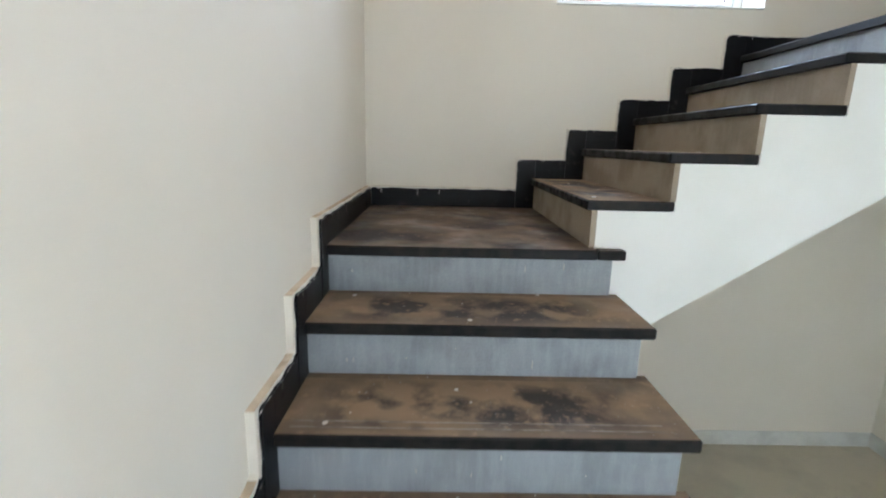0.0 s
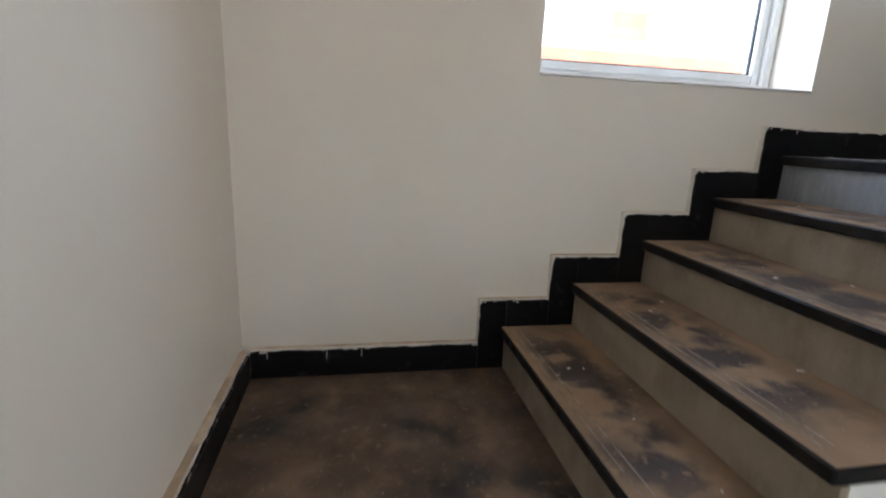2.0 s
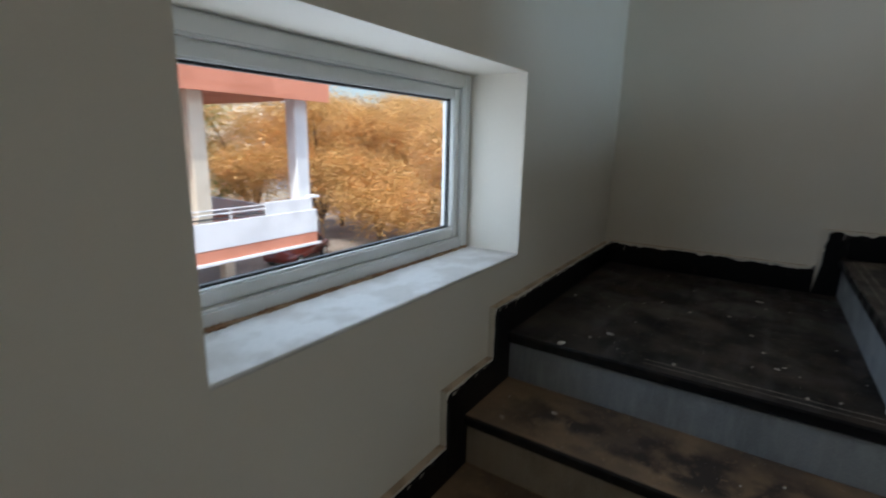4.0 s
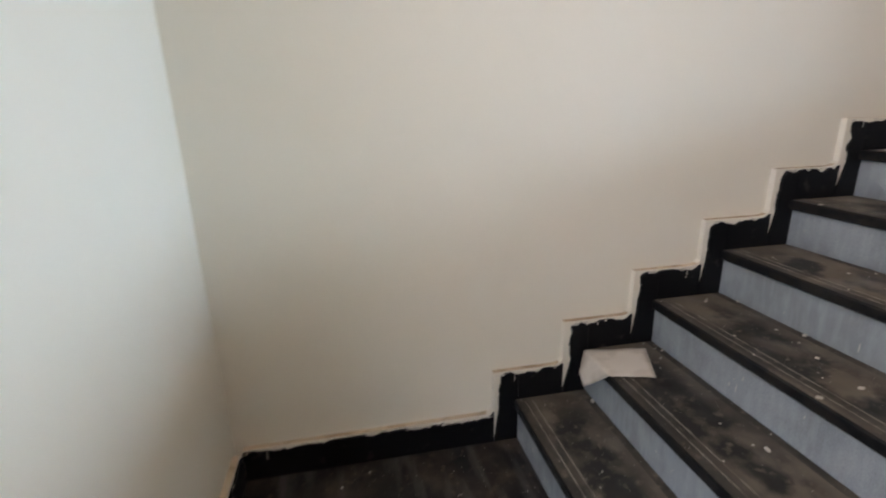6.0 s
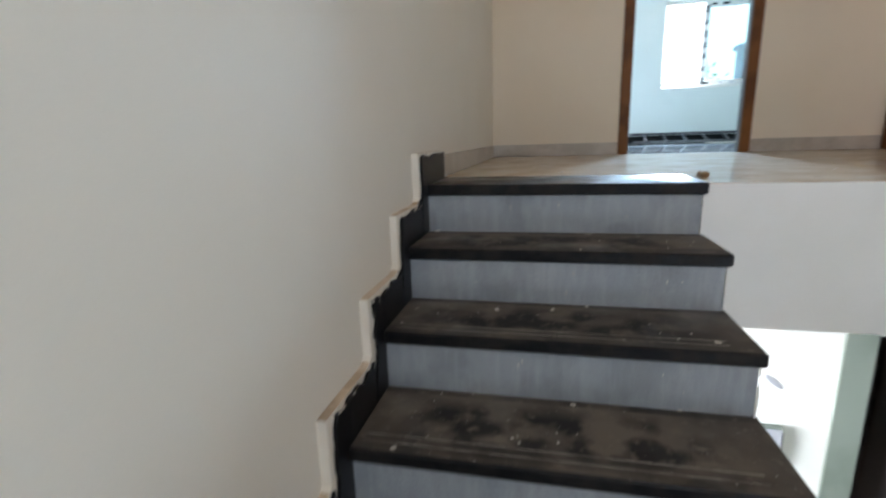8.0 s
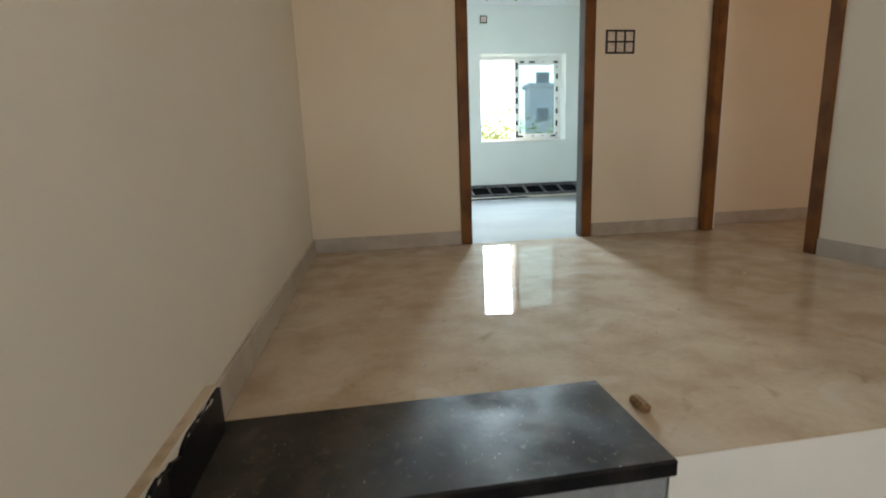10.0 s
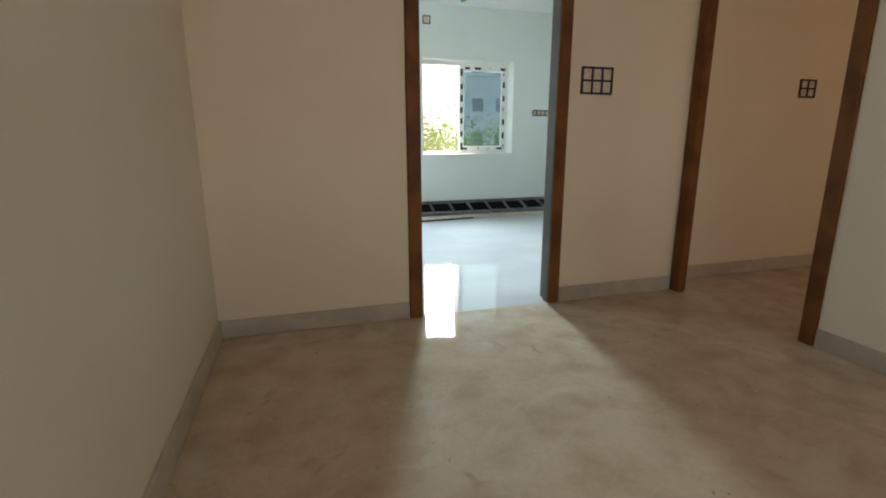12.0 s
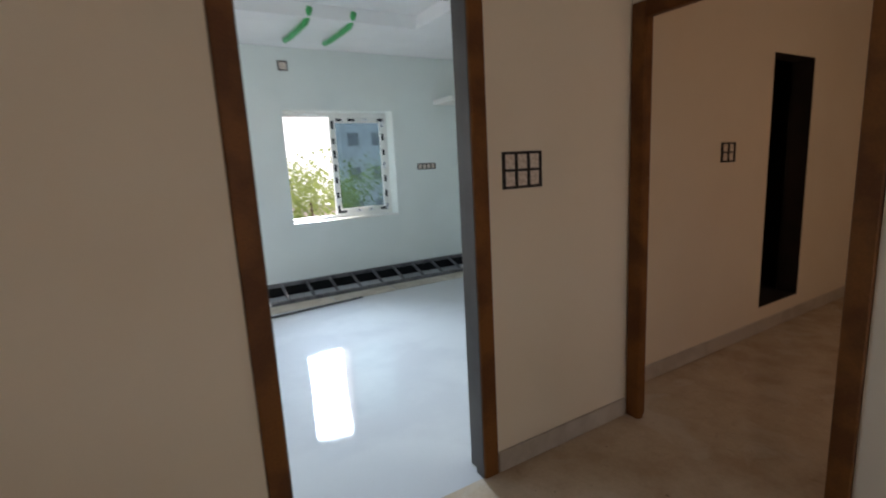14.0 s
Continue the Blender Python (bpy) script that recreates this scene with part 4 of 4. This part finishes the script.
chips("plaster_chips", "pale plaster chips on the lower steps", [(0.05, 1.0, y1(k), y1(k + 1), Z0 + R * k, 9) for k in range(4, 9)] + [(x2(k), x2(k + 1), YS + 0.03, -0.04, Z1 + R * k, 8) for k in range(1, 5)], 6)
chips("floor_debris", "small dark and pale crumbs on the hall floor", [(0.7, 3.1, -5.1, -3.3, Z3, 40)], 7)


db = bmesh.new()
for x, y, r in ((2.06, -0.206, 0.013), (2.23, -0.314, 0.011), (2.165, -0.267, 0.006), (2.95, -0.729, 0.012), (2.51, -0.712, 0.007), (2.37, -0.747, 0.006), (2.26, -0.781, 0.007), (2.285, -0.80, 0.005), (2.11, -0.844, 0.006), (2.40, -0.36, 0.004), (2.70, -0.40, 0.005)):
    bmesh.ops.create_icosphere(db, subdivisions=2, radius=1, matrix=Matrix.Translation((x, y, Z2 + r * 0.12)) @ Matrix.Rotation(x * 9, 4, "Z") @ Matrix.Diagonal((r * 1.25, r * 0.8, r * 0.22, 1)))
tagged(part("paint_drops", db, CHIP, smooth=True), "dried pale paint drops on the dark landing", "paint", kind="stuff")


def meter_box(at):
    """Small grey box on the lower wall, its door hinged at one side."""
    m = thing("meter_box", "small grey green metal box on the white lower wall", "wall box", at=at)
    part("body", box_bm(-0.09, 0.09, 0.0, 0.07, -0.18, 0.18, 0.006), PILASTER, m)
    part("door", box_bm(-0.082, 0.082, 0.0705, 0.080, -0.172, 0.172, 0.004), OUT_GREY, m)
    part("hinge_strip", box_bm(-0.09, -0.083, 0.0705, 0.083, -0.15, 0.15, 0.002), STEEL, m)


meter_box((0.95, -5.26, 0.60))
sm = bmesh.new()
bmesh.ops.create_icosphere(sm, subdivisions=2, radius=1, matrix=Matrix.Translation((0.95, -5.2595, 1.17)) @ Matrix.Rotation(radians(-38), 4, "Y") @ Matrix.Diagonal((0.10, 0.0008, 0.028, 1)))
tagged(part("wall_scuff", sm, OUT_GREY, smooth=True), "faint grey scuff on the white lower wall", "stain", kind="stuff")


# ---- outdoors, north side ----
structure("ground", box_bm(-160, 160, -160, 200, ZG - 0.3, ZG), ROAD, "dusty tan street ground reaching to the horizon", "ground")
structure("pavement_near", box_bm(-20, 40, 4.0, 8.5, ZG, ZG + 0.12, 0.01), PAVING, "grey paved strip beside the house", "pavement")
structure("pavement_red", box_bm(-4, 8.7, 7.2, 8.45, ZG + 0.121, ZG + 0.14), REDPAVE, "dull red paving by the gate", "pavement")
for y in (8.85, 10.05):
    structure("kerb", box_bm(-20, 45, y - 0.09, y + 0.09, ZG, ZG + 0.17, 0.02), OUT_WHITE, "white painted kerb along the street", "kerb")


def neighbour_house():
    h = thing("neighbour_house", "white house with terracotta bands, a balcony and open parking", "house")
    xa, xc, yf, yb = -6.0, 11.65, 11.9, 22.0
    zb = -1.23
    part("balcony_slab", box_bm(xa, xc, yf, yb, zb, zb + 0.38, 0.01), OUT_ORANGE, h, "terracotta painted slab edge")
    part("slab_lip", box_bm(xa, xc + 0.08, yf - 0.08, yf - 0.001, zb - 0.06, zb + 0.03, 0.01), OUT_WHITE, h)
    part("parapet", box_bm(xa, xc, yf - 0.02, yf + 0.14, zb + 0.381, zb + 1.15, 0.01), OUT_WHITE, h)
    part("parapet_side", box_bm(xc - 0.15, xc, yf + 0.141, yb, zb + 0.381, zb + 1.05, 0.01), OUT_WHITE, h)
    part("parapet_end", box_bm(xc - 2.0, xc - 0.151, yf + 0.02, yf + 0.13, zb + 1.151, zb + 1.55, 0.01), OUT_WHITE, h)
    part("parapet_cap", box_bm(xc - 0.32, xc + 0.09, yf - 0.08, yf + 0.3, zb + 1.552, zb + 1.63, 0.01), OUT_WHITE, h)
    for dz in (1.25, 1.37, 1.49):
        part("rail", tube_bm([(xa, yf + 0.06, zb + dz), (xc - 2.0, yf + 0.06, zb + dz)], 0.022, 8), STEEL if dz < 1.3 else OUT_WHITE, h)
    for x in (-4, -1.5, 1.0, 3.5, 6.0, 8.5):
        part("rail_post", tube_bm([(x, yf + 0.06, zb + 1.15), (x, yf + 0.06, zb + 1.5)], 0.025, 8), OUT_WHITE, h)
    for x, w in ((xc - 0.62, 0.5), (7.6, 0.42), (2.0, 0.42)):
        part("column", box_bm(x, x + w, yf + 0.15, yf + 0.6, zb + 0.381, 3.55, 0.01), OUT_WHITE if x > 8 else OUT_CREAM, h)
    part("house_wall", box_bm(xa, 7.2, yf + 2.2, yb - 0.5, zb + 0.381, 3.55), OUT_CREAM, h)
    blind = part("blind", box_bm(3.4, 6.6, yf + 2.08, yf + 2.198, zb + 0.6, 2.9, 0.02), CURTAIN, h, "brown closed blind")
    for i in range(9):
        part("slat", box_bm(3.45, 6.55, yf + 2.05, yf + 2.079, zb + 0.7 + 0.4 * i, zb + 1.0 + 0.4 * i, 0.01), CURTAIN, blind)
    part("roof_slab", box_bm(xa, xc + 0.3, yf - 0.35, yb, 3.551, 3.75, 0.01), OUT_WHITE, h)
    part("roof_band", box_bm(xa, xc + 0.35, yf - 0.42, yf - 0.351, 3.42, 4.2, 0.01), OUT_ORANGE, h)
    part("roof_soffit", box_bm(xa, xc + 0.2, yf - 0.3, yb - 0.3, 3.52, 3.55), OUT_ORANGE, h)
    part("upper_wall", box_bm(xa, xc - 1.5, yf + 1.0, yb - 0.5, 3.751, 6.6), OUT_WHITE, h)
    for x in (0.0, 4.0, 8.0):
        win = part("window", box_bm(x, x + 1.3, yf + 0.97, yf + 0.999, 4.4, 5.7), OUT_CREAM, h)
        part("window_shutter", box_bm(x + 0.08, x + 1.22, yf + 0.955, yf + 0.969, 4.48, 5.62), OUT_ORANGE, win, "terracotta shutter")
    for x, y in ((9.03, 13.2), (8.75, 16.3), (5.2, 13.2), (1.5, 13.2), (5.2, 17.0)):
        part("pillar", box_bm(x - 0.17, x + 0.17, y - 0.17, y + 0.17, ZG, zb, 0.015), OUT_CREAM, h)
    part("parking_back", box_bm(xa, 8.0, 20.0, 20.2, ZG, zb), OUT_CREAM, h)


neighbour_house()
structure("parking_floor", box_bm(-6.0, 9.6, 11.6, 20.0, ZG, ZG + 0.06), PAVING, "grey floor of the open parking", "pavement")


def stone_stack(at):
    x, y, z = at
    s = thing("stone_stack", "stack of yellowish stone slabs on the ground", "stone stack", at=at)
    rnd = random.Random(3)
    for i in range(7):
        d = rnd.uniform(-0.05, 0.05)
        part("slab", box_bm(-0.55 + d, 0.55 + d, -0.35, 0.35, i * 0.17, i * 0.17 + 0.155, 0.015), CRATE, s)


stone_stack((10.2, 13.6, ZG))


def gate_post(at, wdt=0.55, hgt=1.75, face=None):
    p = thing("gate_post", "grey stone gate post with a white flat cap", "gate post", "gate posts", at)
    part("shaft", box_bm(-wdt / 2, wdt / 2, -wdt / 2, wdt / 2, 0, hgt, 0.015), OUT_GREY, p)
    part("cap", box_bm(-wdt / 2 - 0.14, wdt / 2 + 0.14, -wdt / 2 - 0.14, wdt / 2 + 0.14, hgt, hgt + 0.09, 0.015), OUT_WHITE, p, "white cap")
    part("lamp_base", tube_bm([(0, 0, hgt + 0.09), (0, 0, hgt + 0.2)], 0.06, 10), STEEL, p, "dark lamp base")
    return p


gate_post((9.0, 10.2, ZG))
gate_post((9.3, 12.3, ZG))
gate_post((4.6, 9.5, ZG))
bw = thing("boundary_wall", "white boundary wall with an orange diamond sign", "wall", at=(10.0, 10.25, ZG))
part("panel", box_bm(-0.68, 0.62, -0.12, 0.12, 0, 1.5, 0.015), OUT_WHITE, bw)
part("coping", box_bm(-0.68, 0.68, -0.18, 0.18, 1.5, 1.58, 0.012), OUT_WHITE, bw)
dm = bmesh.new()
bmesh.ops.create_cube(dm, size=1, matrix=Matrix.Translation((0.1, -0.128, 0.85)) @ Matrix.Rotation(radians(45), 4, "Y") @ Matrix.Diagonal((0.30, 0.014, 0.30, 1)))
part("diamond_sign", dm, OUT_ORANGE, bw, "orange diamond sign")


def picket_fence(name, x0, x1, y, z0, hgt, step, label):
    f = thing(name, label, "fence", at=(x0, y, z0))
    L = x1 - x0
    for z in (0.12, hgt * 0.55, hgt - 0.08):
        part("rail", box_bm(0, L, -0.025, 0.025, z, z + 0.05, 0.006), OUT_WHITE, f)
    n = int(L / step)
    for i in range(n + 1):
        x = L * i / n
        part("picket", box_bm(x - 0.022, x + 0.022, -0.03, 0.03, 0, hgt, 0.006), OUT_WHITE, f)
    return f


picket_fence("white_fence", 8.75, 10.35, 9.3, ZG, 0.80, 0.13, "white metal picket fence beside the street")


def panel_gate(x0, x1, y, z0, hgt):
    """White gate: frame, level bars, a solid band with short pickets at the ends and a red emblem."""
    g = thing("white_gate", "closed white metal gate with level bars between stone posts", "gate", at=(x0, y, z0))
    L = (x1 - x0) / 2
    for k in range(2):
        a, b = k * L + 0.02, (k + 1) * L - 0.02
        leaf = part("gate_leaf", box_bm(a, b, -0.012, 0.012, hgt * 0.46, hgt * 0.56, 0.004), OUT_WHITE, g)
        for x in (a, b - 0.06):
            part("stile", box_bm(x, x + 0.06, -0.035, 0.035, 0, hgt, 0.008), OUT_WHITE, leaf)
        for z, w in ((0.02, 0.07), (hgt * 0.60, 0.05), (hgt * 0.70, 0.05), (hgt * 0.80, 0.05), (hgt - 0.08, 0.08)):
            part("bar", box_bm(a + 0.061, b - 0.061, -0.03, 0.03, z, z + w, 0.006), OUT_WHITE, leaf)
        part("mesh_panel", box_bm(a + 0.061, b - 0.061, -0.008, 0.008, 0.095, hgt * 0.44, 0.003), OUT_GREY, leaf, "grey woven infill")
        for i in range(5):
            for x in (a + 0.16 + 0.11 * i, b - 0.16 - 0.11 * i):
                part("picket", box_bm(x - 0.022, x + 0.022, -0.034, 0.034, hgt * 0.57, hgt - 0.085, 0.006), OUT_WHITE, leaf)
        part("emblem", box_bm((a + b) / 2 - 0.09, (a + b) / 2 + 0.09, -0.05, -0.036, hgt * 0.66, hgt * 0.80, 0.02), CAR_RED, leaf, "red emblem plate")
    return g


panel_gate(4.95, 8.6, 9.9, ZG + 0.08, 1.45)


def car(at, turn):
    c = thing("car", "dark red parked hatchback car", "car", at=at)
    c.rotation_euler = (0, 0, radians(turn))
    side = [(-1.9, 0.32), (-1.92, 0.75), (-1.55, 0.86), (-0.95, 1.36), (0.75, 1.40), (1.45, 0.92), (1.88, 0.80), (1.92, 0.36)]
    b = prism_bm(side, "y", -0.8, 0.8)
    bmesh.ops.bevel(b, geom=b.edges[:], offset=0.07, segments=2, affect="EDGES")
    body = part("body", b, CAR_RED, c, smooth=True)
    for sgn in (-1, 1):
        wbm = prism_bm([(-0.85, 0.92), (-0.72, 1.27), (0.70, 1.30), (1.18, 0.95)], "y", sgn * 0.806 - 0.006, sgn * 0.806 + 0.006)
        part("side_window", wbm, WINDOW_DARK, body)
        for x in (-1.2, 1.25):
            wh = part("wheel", tube_bm([(x, sgn * 0.66, 0.31), (x, sgn * 0.84, 0.31)], 0.31, 18), TYRE, c)
            part("rim", tube_bm([(x, sgn * 0.80, 0.31), (x, sgn * 0.85, 0.31)], 0.19, 14), UPVC, wh)
    return c


car((16.2, 18.6, ZG), 20)


def motorbike(at, turn):
    m = thing("motorbike", "dark motorbike parked under the trees", "motorbike", at=at)
    m.rotation_euler = (0, 0, radians(turn))
    for x in (-0.62, 0.62):
        ring = [(x + 0.28 * math.cos(a * math.pi / 9), 0, 0.3 + 0.28 * math.sin(a * math.pi / 9)) for a in range(19)]
        part("wheel", tube_bm(ring, 0.05, 6), TYRE, m)
    part("tank", box_bm(-0.1, 0.4, -0.14, 0.14, 0.62, 0.88, 0.06, seg=2), CAR_RED, m)
    part("seat", box_bm(-0.7, -0.08, -0.12, 0.12, 0.70, 0.82, 0.04, seg=2), TYRE, m)
    part("engine", box_bm(-0.25, 0.25, -0.16, 0.16, 0.25, 0.6, 0.05), STEEL, m)
    part("fork", tube_bm([(0.62, 0, 0.3), (0.42, 0, 0.98)], 0.035, 8), STEEL, m)
    part("handlebar", tube_bm([(0.40, -0.35, 1.02), (0.42, 0, 0.98), (0.40, 0.35, 1.02)], 0.02, 8), STEEL, m)


motorbike((16.4, 13.4, ZG), 70)


def tree(at, hgt, spread, leaf_mat, seed, label, leaves=1500, low=0.16, leaf=0.08):
    """Tapered trunk, forked limbs, and a crown of single leaves in clumps with gaps."""
    rnd = random.Random(seed)
    t = thing("tree", label, "tree", "street trees", at)
    fork = hgt * low
    bm = tube_bm([(0, 0, -0.05), (0.05, 0.03, fork * 0.5), (0.0, 0.0, fork)], 0.17, 9, taper=0.7)
    tips = []
    for i in range(7):
        a = i * 0.9 + rnd.uniform(-0.3, 0.3)
        r = spread * rnd.uniform(0.45, 0.85)
        top = Vector((math.cos(a) * r, math.sin(a) * r, hgt * rnd.uniform(0.40, 0.92)))
        mid = Vector((math.cos(a) * r * 0.45, math.sin(a) * r * 0.45, fork + (top.z - fork) * 0.6))
        tube_bm([(0, 0, fork - 0.1), tuple(mid), tuple(top)], 0.085, 6, bm=bm, taper=0.3)
        tips += [mid, top, top + Vector((rnd.uniform(-1, 1), rnd.uniform(-1, 1), rnd.uniform(-0.6, 0.3))) * spread * 0.3]
    tips.append(Vector((0, 0, hgt * 0.9)))
    part("trunk", bm, BARK, t)
    verts, faces = [], []
    for tip in tips:
        for _ in range(leaves // len(tips)):
            c = tip + Vector((rnd.gauss(0, 1), rnd.gauss(0, 1), rnd.gauss(0, 0.75))) * spread * 0.22
            q = Euler((rnd.uniform(-1, 1), rnd.uniform(-1, 1), rnd.uniform(0, 6.28)))
            w = leaf * rnd.uniform(0.6, 1.7)
            k = len(verts)
            for dx, dy, dz in ((-w, 0, 0), (0, -w * 0.5, 0.02), (w, 0, 0), (0, w * 0.5, 0.02)):
                d = Vector((dx, dy, dz))
                d.rotate(q)
                verts.append(c + d)
            faces.append((k, k + 1, k + 2, k + 3))
    me = bpy.data.meshes.new("crown")
    me.from_pydata(verts, [], faces)
    me.materials.append(leaf_mat)
    crown = new("crown", me)
    crown.parent = t
    return t


for i, (x, y, hgt) in enumerate(((19.5, 16.0, 8.0), (22.5, 12.5, 7.5), (20.0, 21.0, 8.5), (24.5, 17.5, 9.0), (27.5, 12.0, 8.0), (24.5, 24.0, 9.0), (30.0, 20.0, 9.5), (17.5, 24.0, 8.0), (20.5, 13.6, 6.5), (33.0, 15.0, 9.5), (34.0, 26.0, 10.0), (28.0, 30.0, 10.0))):
    tree((x, y, ZG), hgt, 3.1, LEAF, 20 + i, "street tree with golden brown sunlit leaves", 26000, leaf=0.065)
for i, (x, y, hgt) in enumerate(((16.0, 26.5, 8.5), (12.0, 27.0, 8.0))):
    tree((x, y, ZG), hgt, 2.8, LEAF_GREEN, 40 + i, "green leafy tree behind the neighbouring house", 6000)


def far_building(name, x0, x1, y0, y1, top, mat, facing, label, storeys):
    b = thing(name, label, "building")
    part("wall", box_bm(x0, x1, y0, y1, ZG, top), mat, b)
    part("roof_edge", box_bm(x0 - 0.2, x1 + 0.2, y0 - 0.2, y1 + 0.2, top, top + 0.35), OUT_WHITE, b)
    n = max(2, int((x1 - x0) / 3))
    yy = y1 if facing > 0 else y0
    for j in range(storeys):
        for i in range(n):
            x = x0 + (i + 0.5) * (x1 - x0) / n
            z = ZG + 1.0 + j * 3.1
            w = part("window", box_bm(x - 0.65, x + 0.65, min(yy, yy + facing * 0.06), max(yy, yy + facing * 0.06), z, z + 1.4), OUT_WHITE, b)
            part("window_pane", box_bm(x - 0.55, x + 0.55, min(yy + facing * 0.061, yy + facing * 0.08), max(yy + facing * 0.061, yy + facing * 0.08), z + 0.1, z + 1.3), OUT_GREY, w)
    return b


far_building("far_house", 30, 44, 40, 50, 5.5, OUT_CREAM, -1, "pale cream house far behind the trees", 3)
# south side
haze = bpy.data.materials.new("bright_hazy_sky")
haze.use_nodes = True
hz = haze.node_tree.nodes["Principled BSDF"]
hz.inputs["Base Color"].default_value, hz.inputs["Emission Color"].default_value, hz.inputs["Emission Strength"].default_value = (0, 0, 0, 1), (0.93, 0.97, 1.0, 1), 1.1
structure("backdrop", box_bm(-110, 60, -121, -120, ZG, 70), haze, "bright hazy sky beyond the trees", "sky")
far_building("far_apartment", -17.0, -12.3, -47.6, -46, 9.6, OUT_WHITE, 1, "pale apartment block far beyond the trees", 5)
for i, (x, y, hgt) in enumerate(((-1.3, -16.5, 9.0), (-4.0, -18.5, 9.0), (-6.8, -19.5, 8.6), (0.2, -21.0, 9.2), (-3.0, -24.0, 9.0))):
    tree((x, y, ZG), hgt, 2.2, LEAF_GREEN, 60 + i, "bright green leafy tree south of the house", 8000, leaf=0.055)


def paint_drips(label, faces, seed):
    """Thin pale paint drips on risers; faces: (axis, at, u0, u1, z0, z1)."""
    rnd = random.Random(seed)
    bm = bmesh.new()
    for axis, at, u0, u1, z0, z1 in faces:
        for _ in range(5):
            u, z, h = rnd.uniform(u0, u1), rnd.uniform(z0 + 0.03, z1 - 0.03), rnd.choice((0.002, 0.003, 0.008, 0.016))
            place = (u, at, z) if axis == "y" else (at, u, z)
            size = (0.0018, 0.0006, h) if axis == "y" else (0.0006, 0.0018, h)
            bmesh.ops.create_icosphere(bm, subdivisions=1, radius=1, matrix=Matrix.Translation(place) @ Matrix.Diagonal((*size, 1)))
    return tagged(part("paint_drips", bm, CHIP), label, "paint", kind="stuff")


paint_drips("small pale paint drips on the lower risers", [("y", y1(k), 0.06, 1.0, Z0 + R * (k - 1), Z0 + R * k - TH) for k in range(4, 10)], 31)
paint_drips("small pale paint drips on the upper risers", [("y", y3(k), XI + 0.04, XE - 0.05, Z2 + R * (k - 1), Z2 + R * k - TH) for k in range(1, 9)], 32)
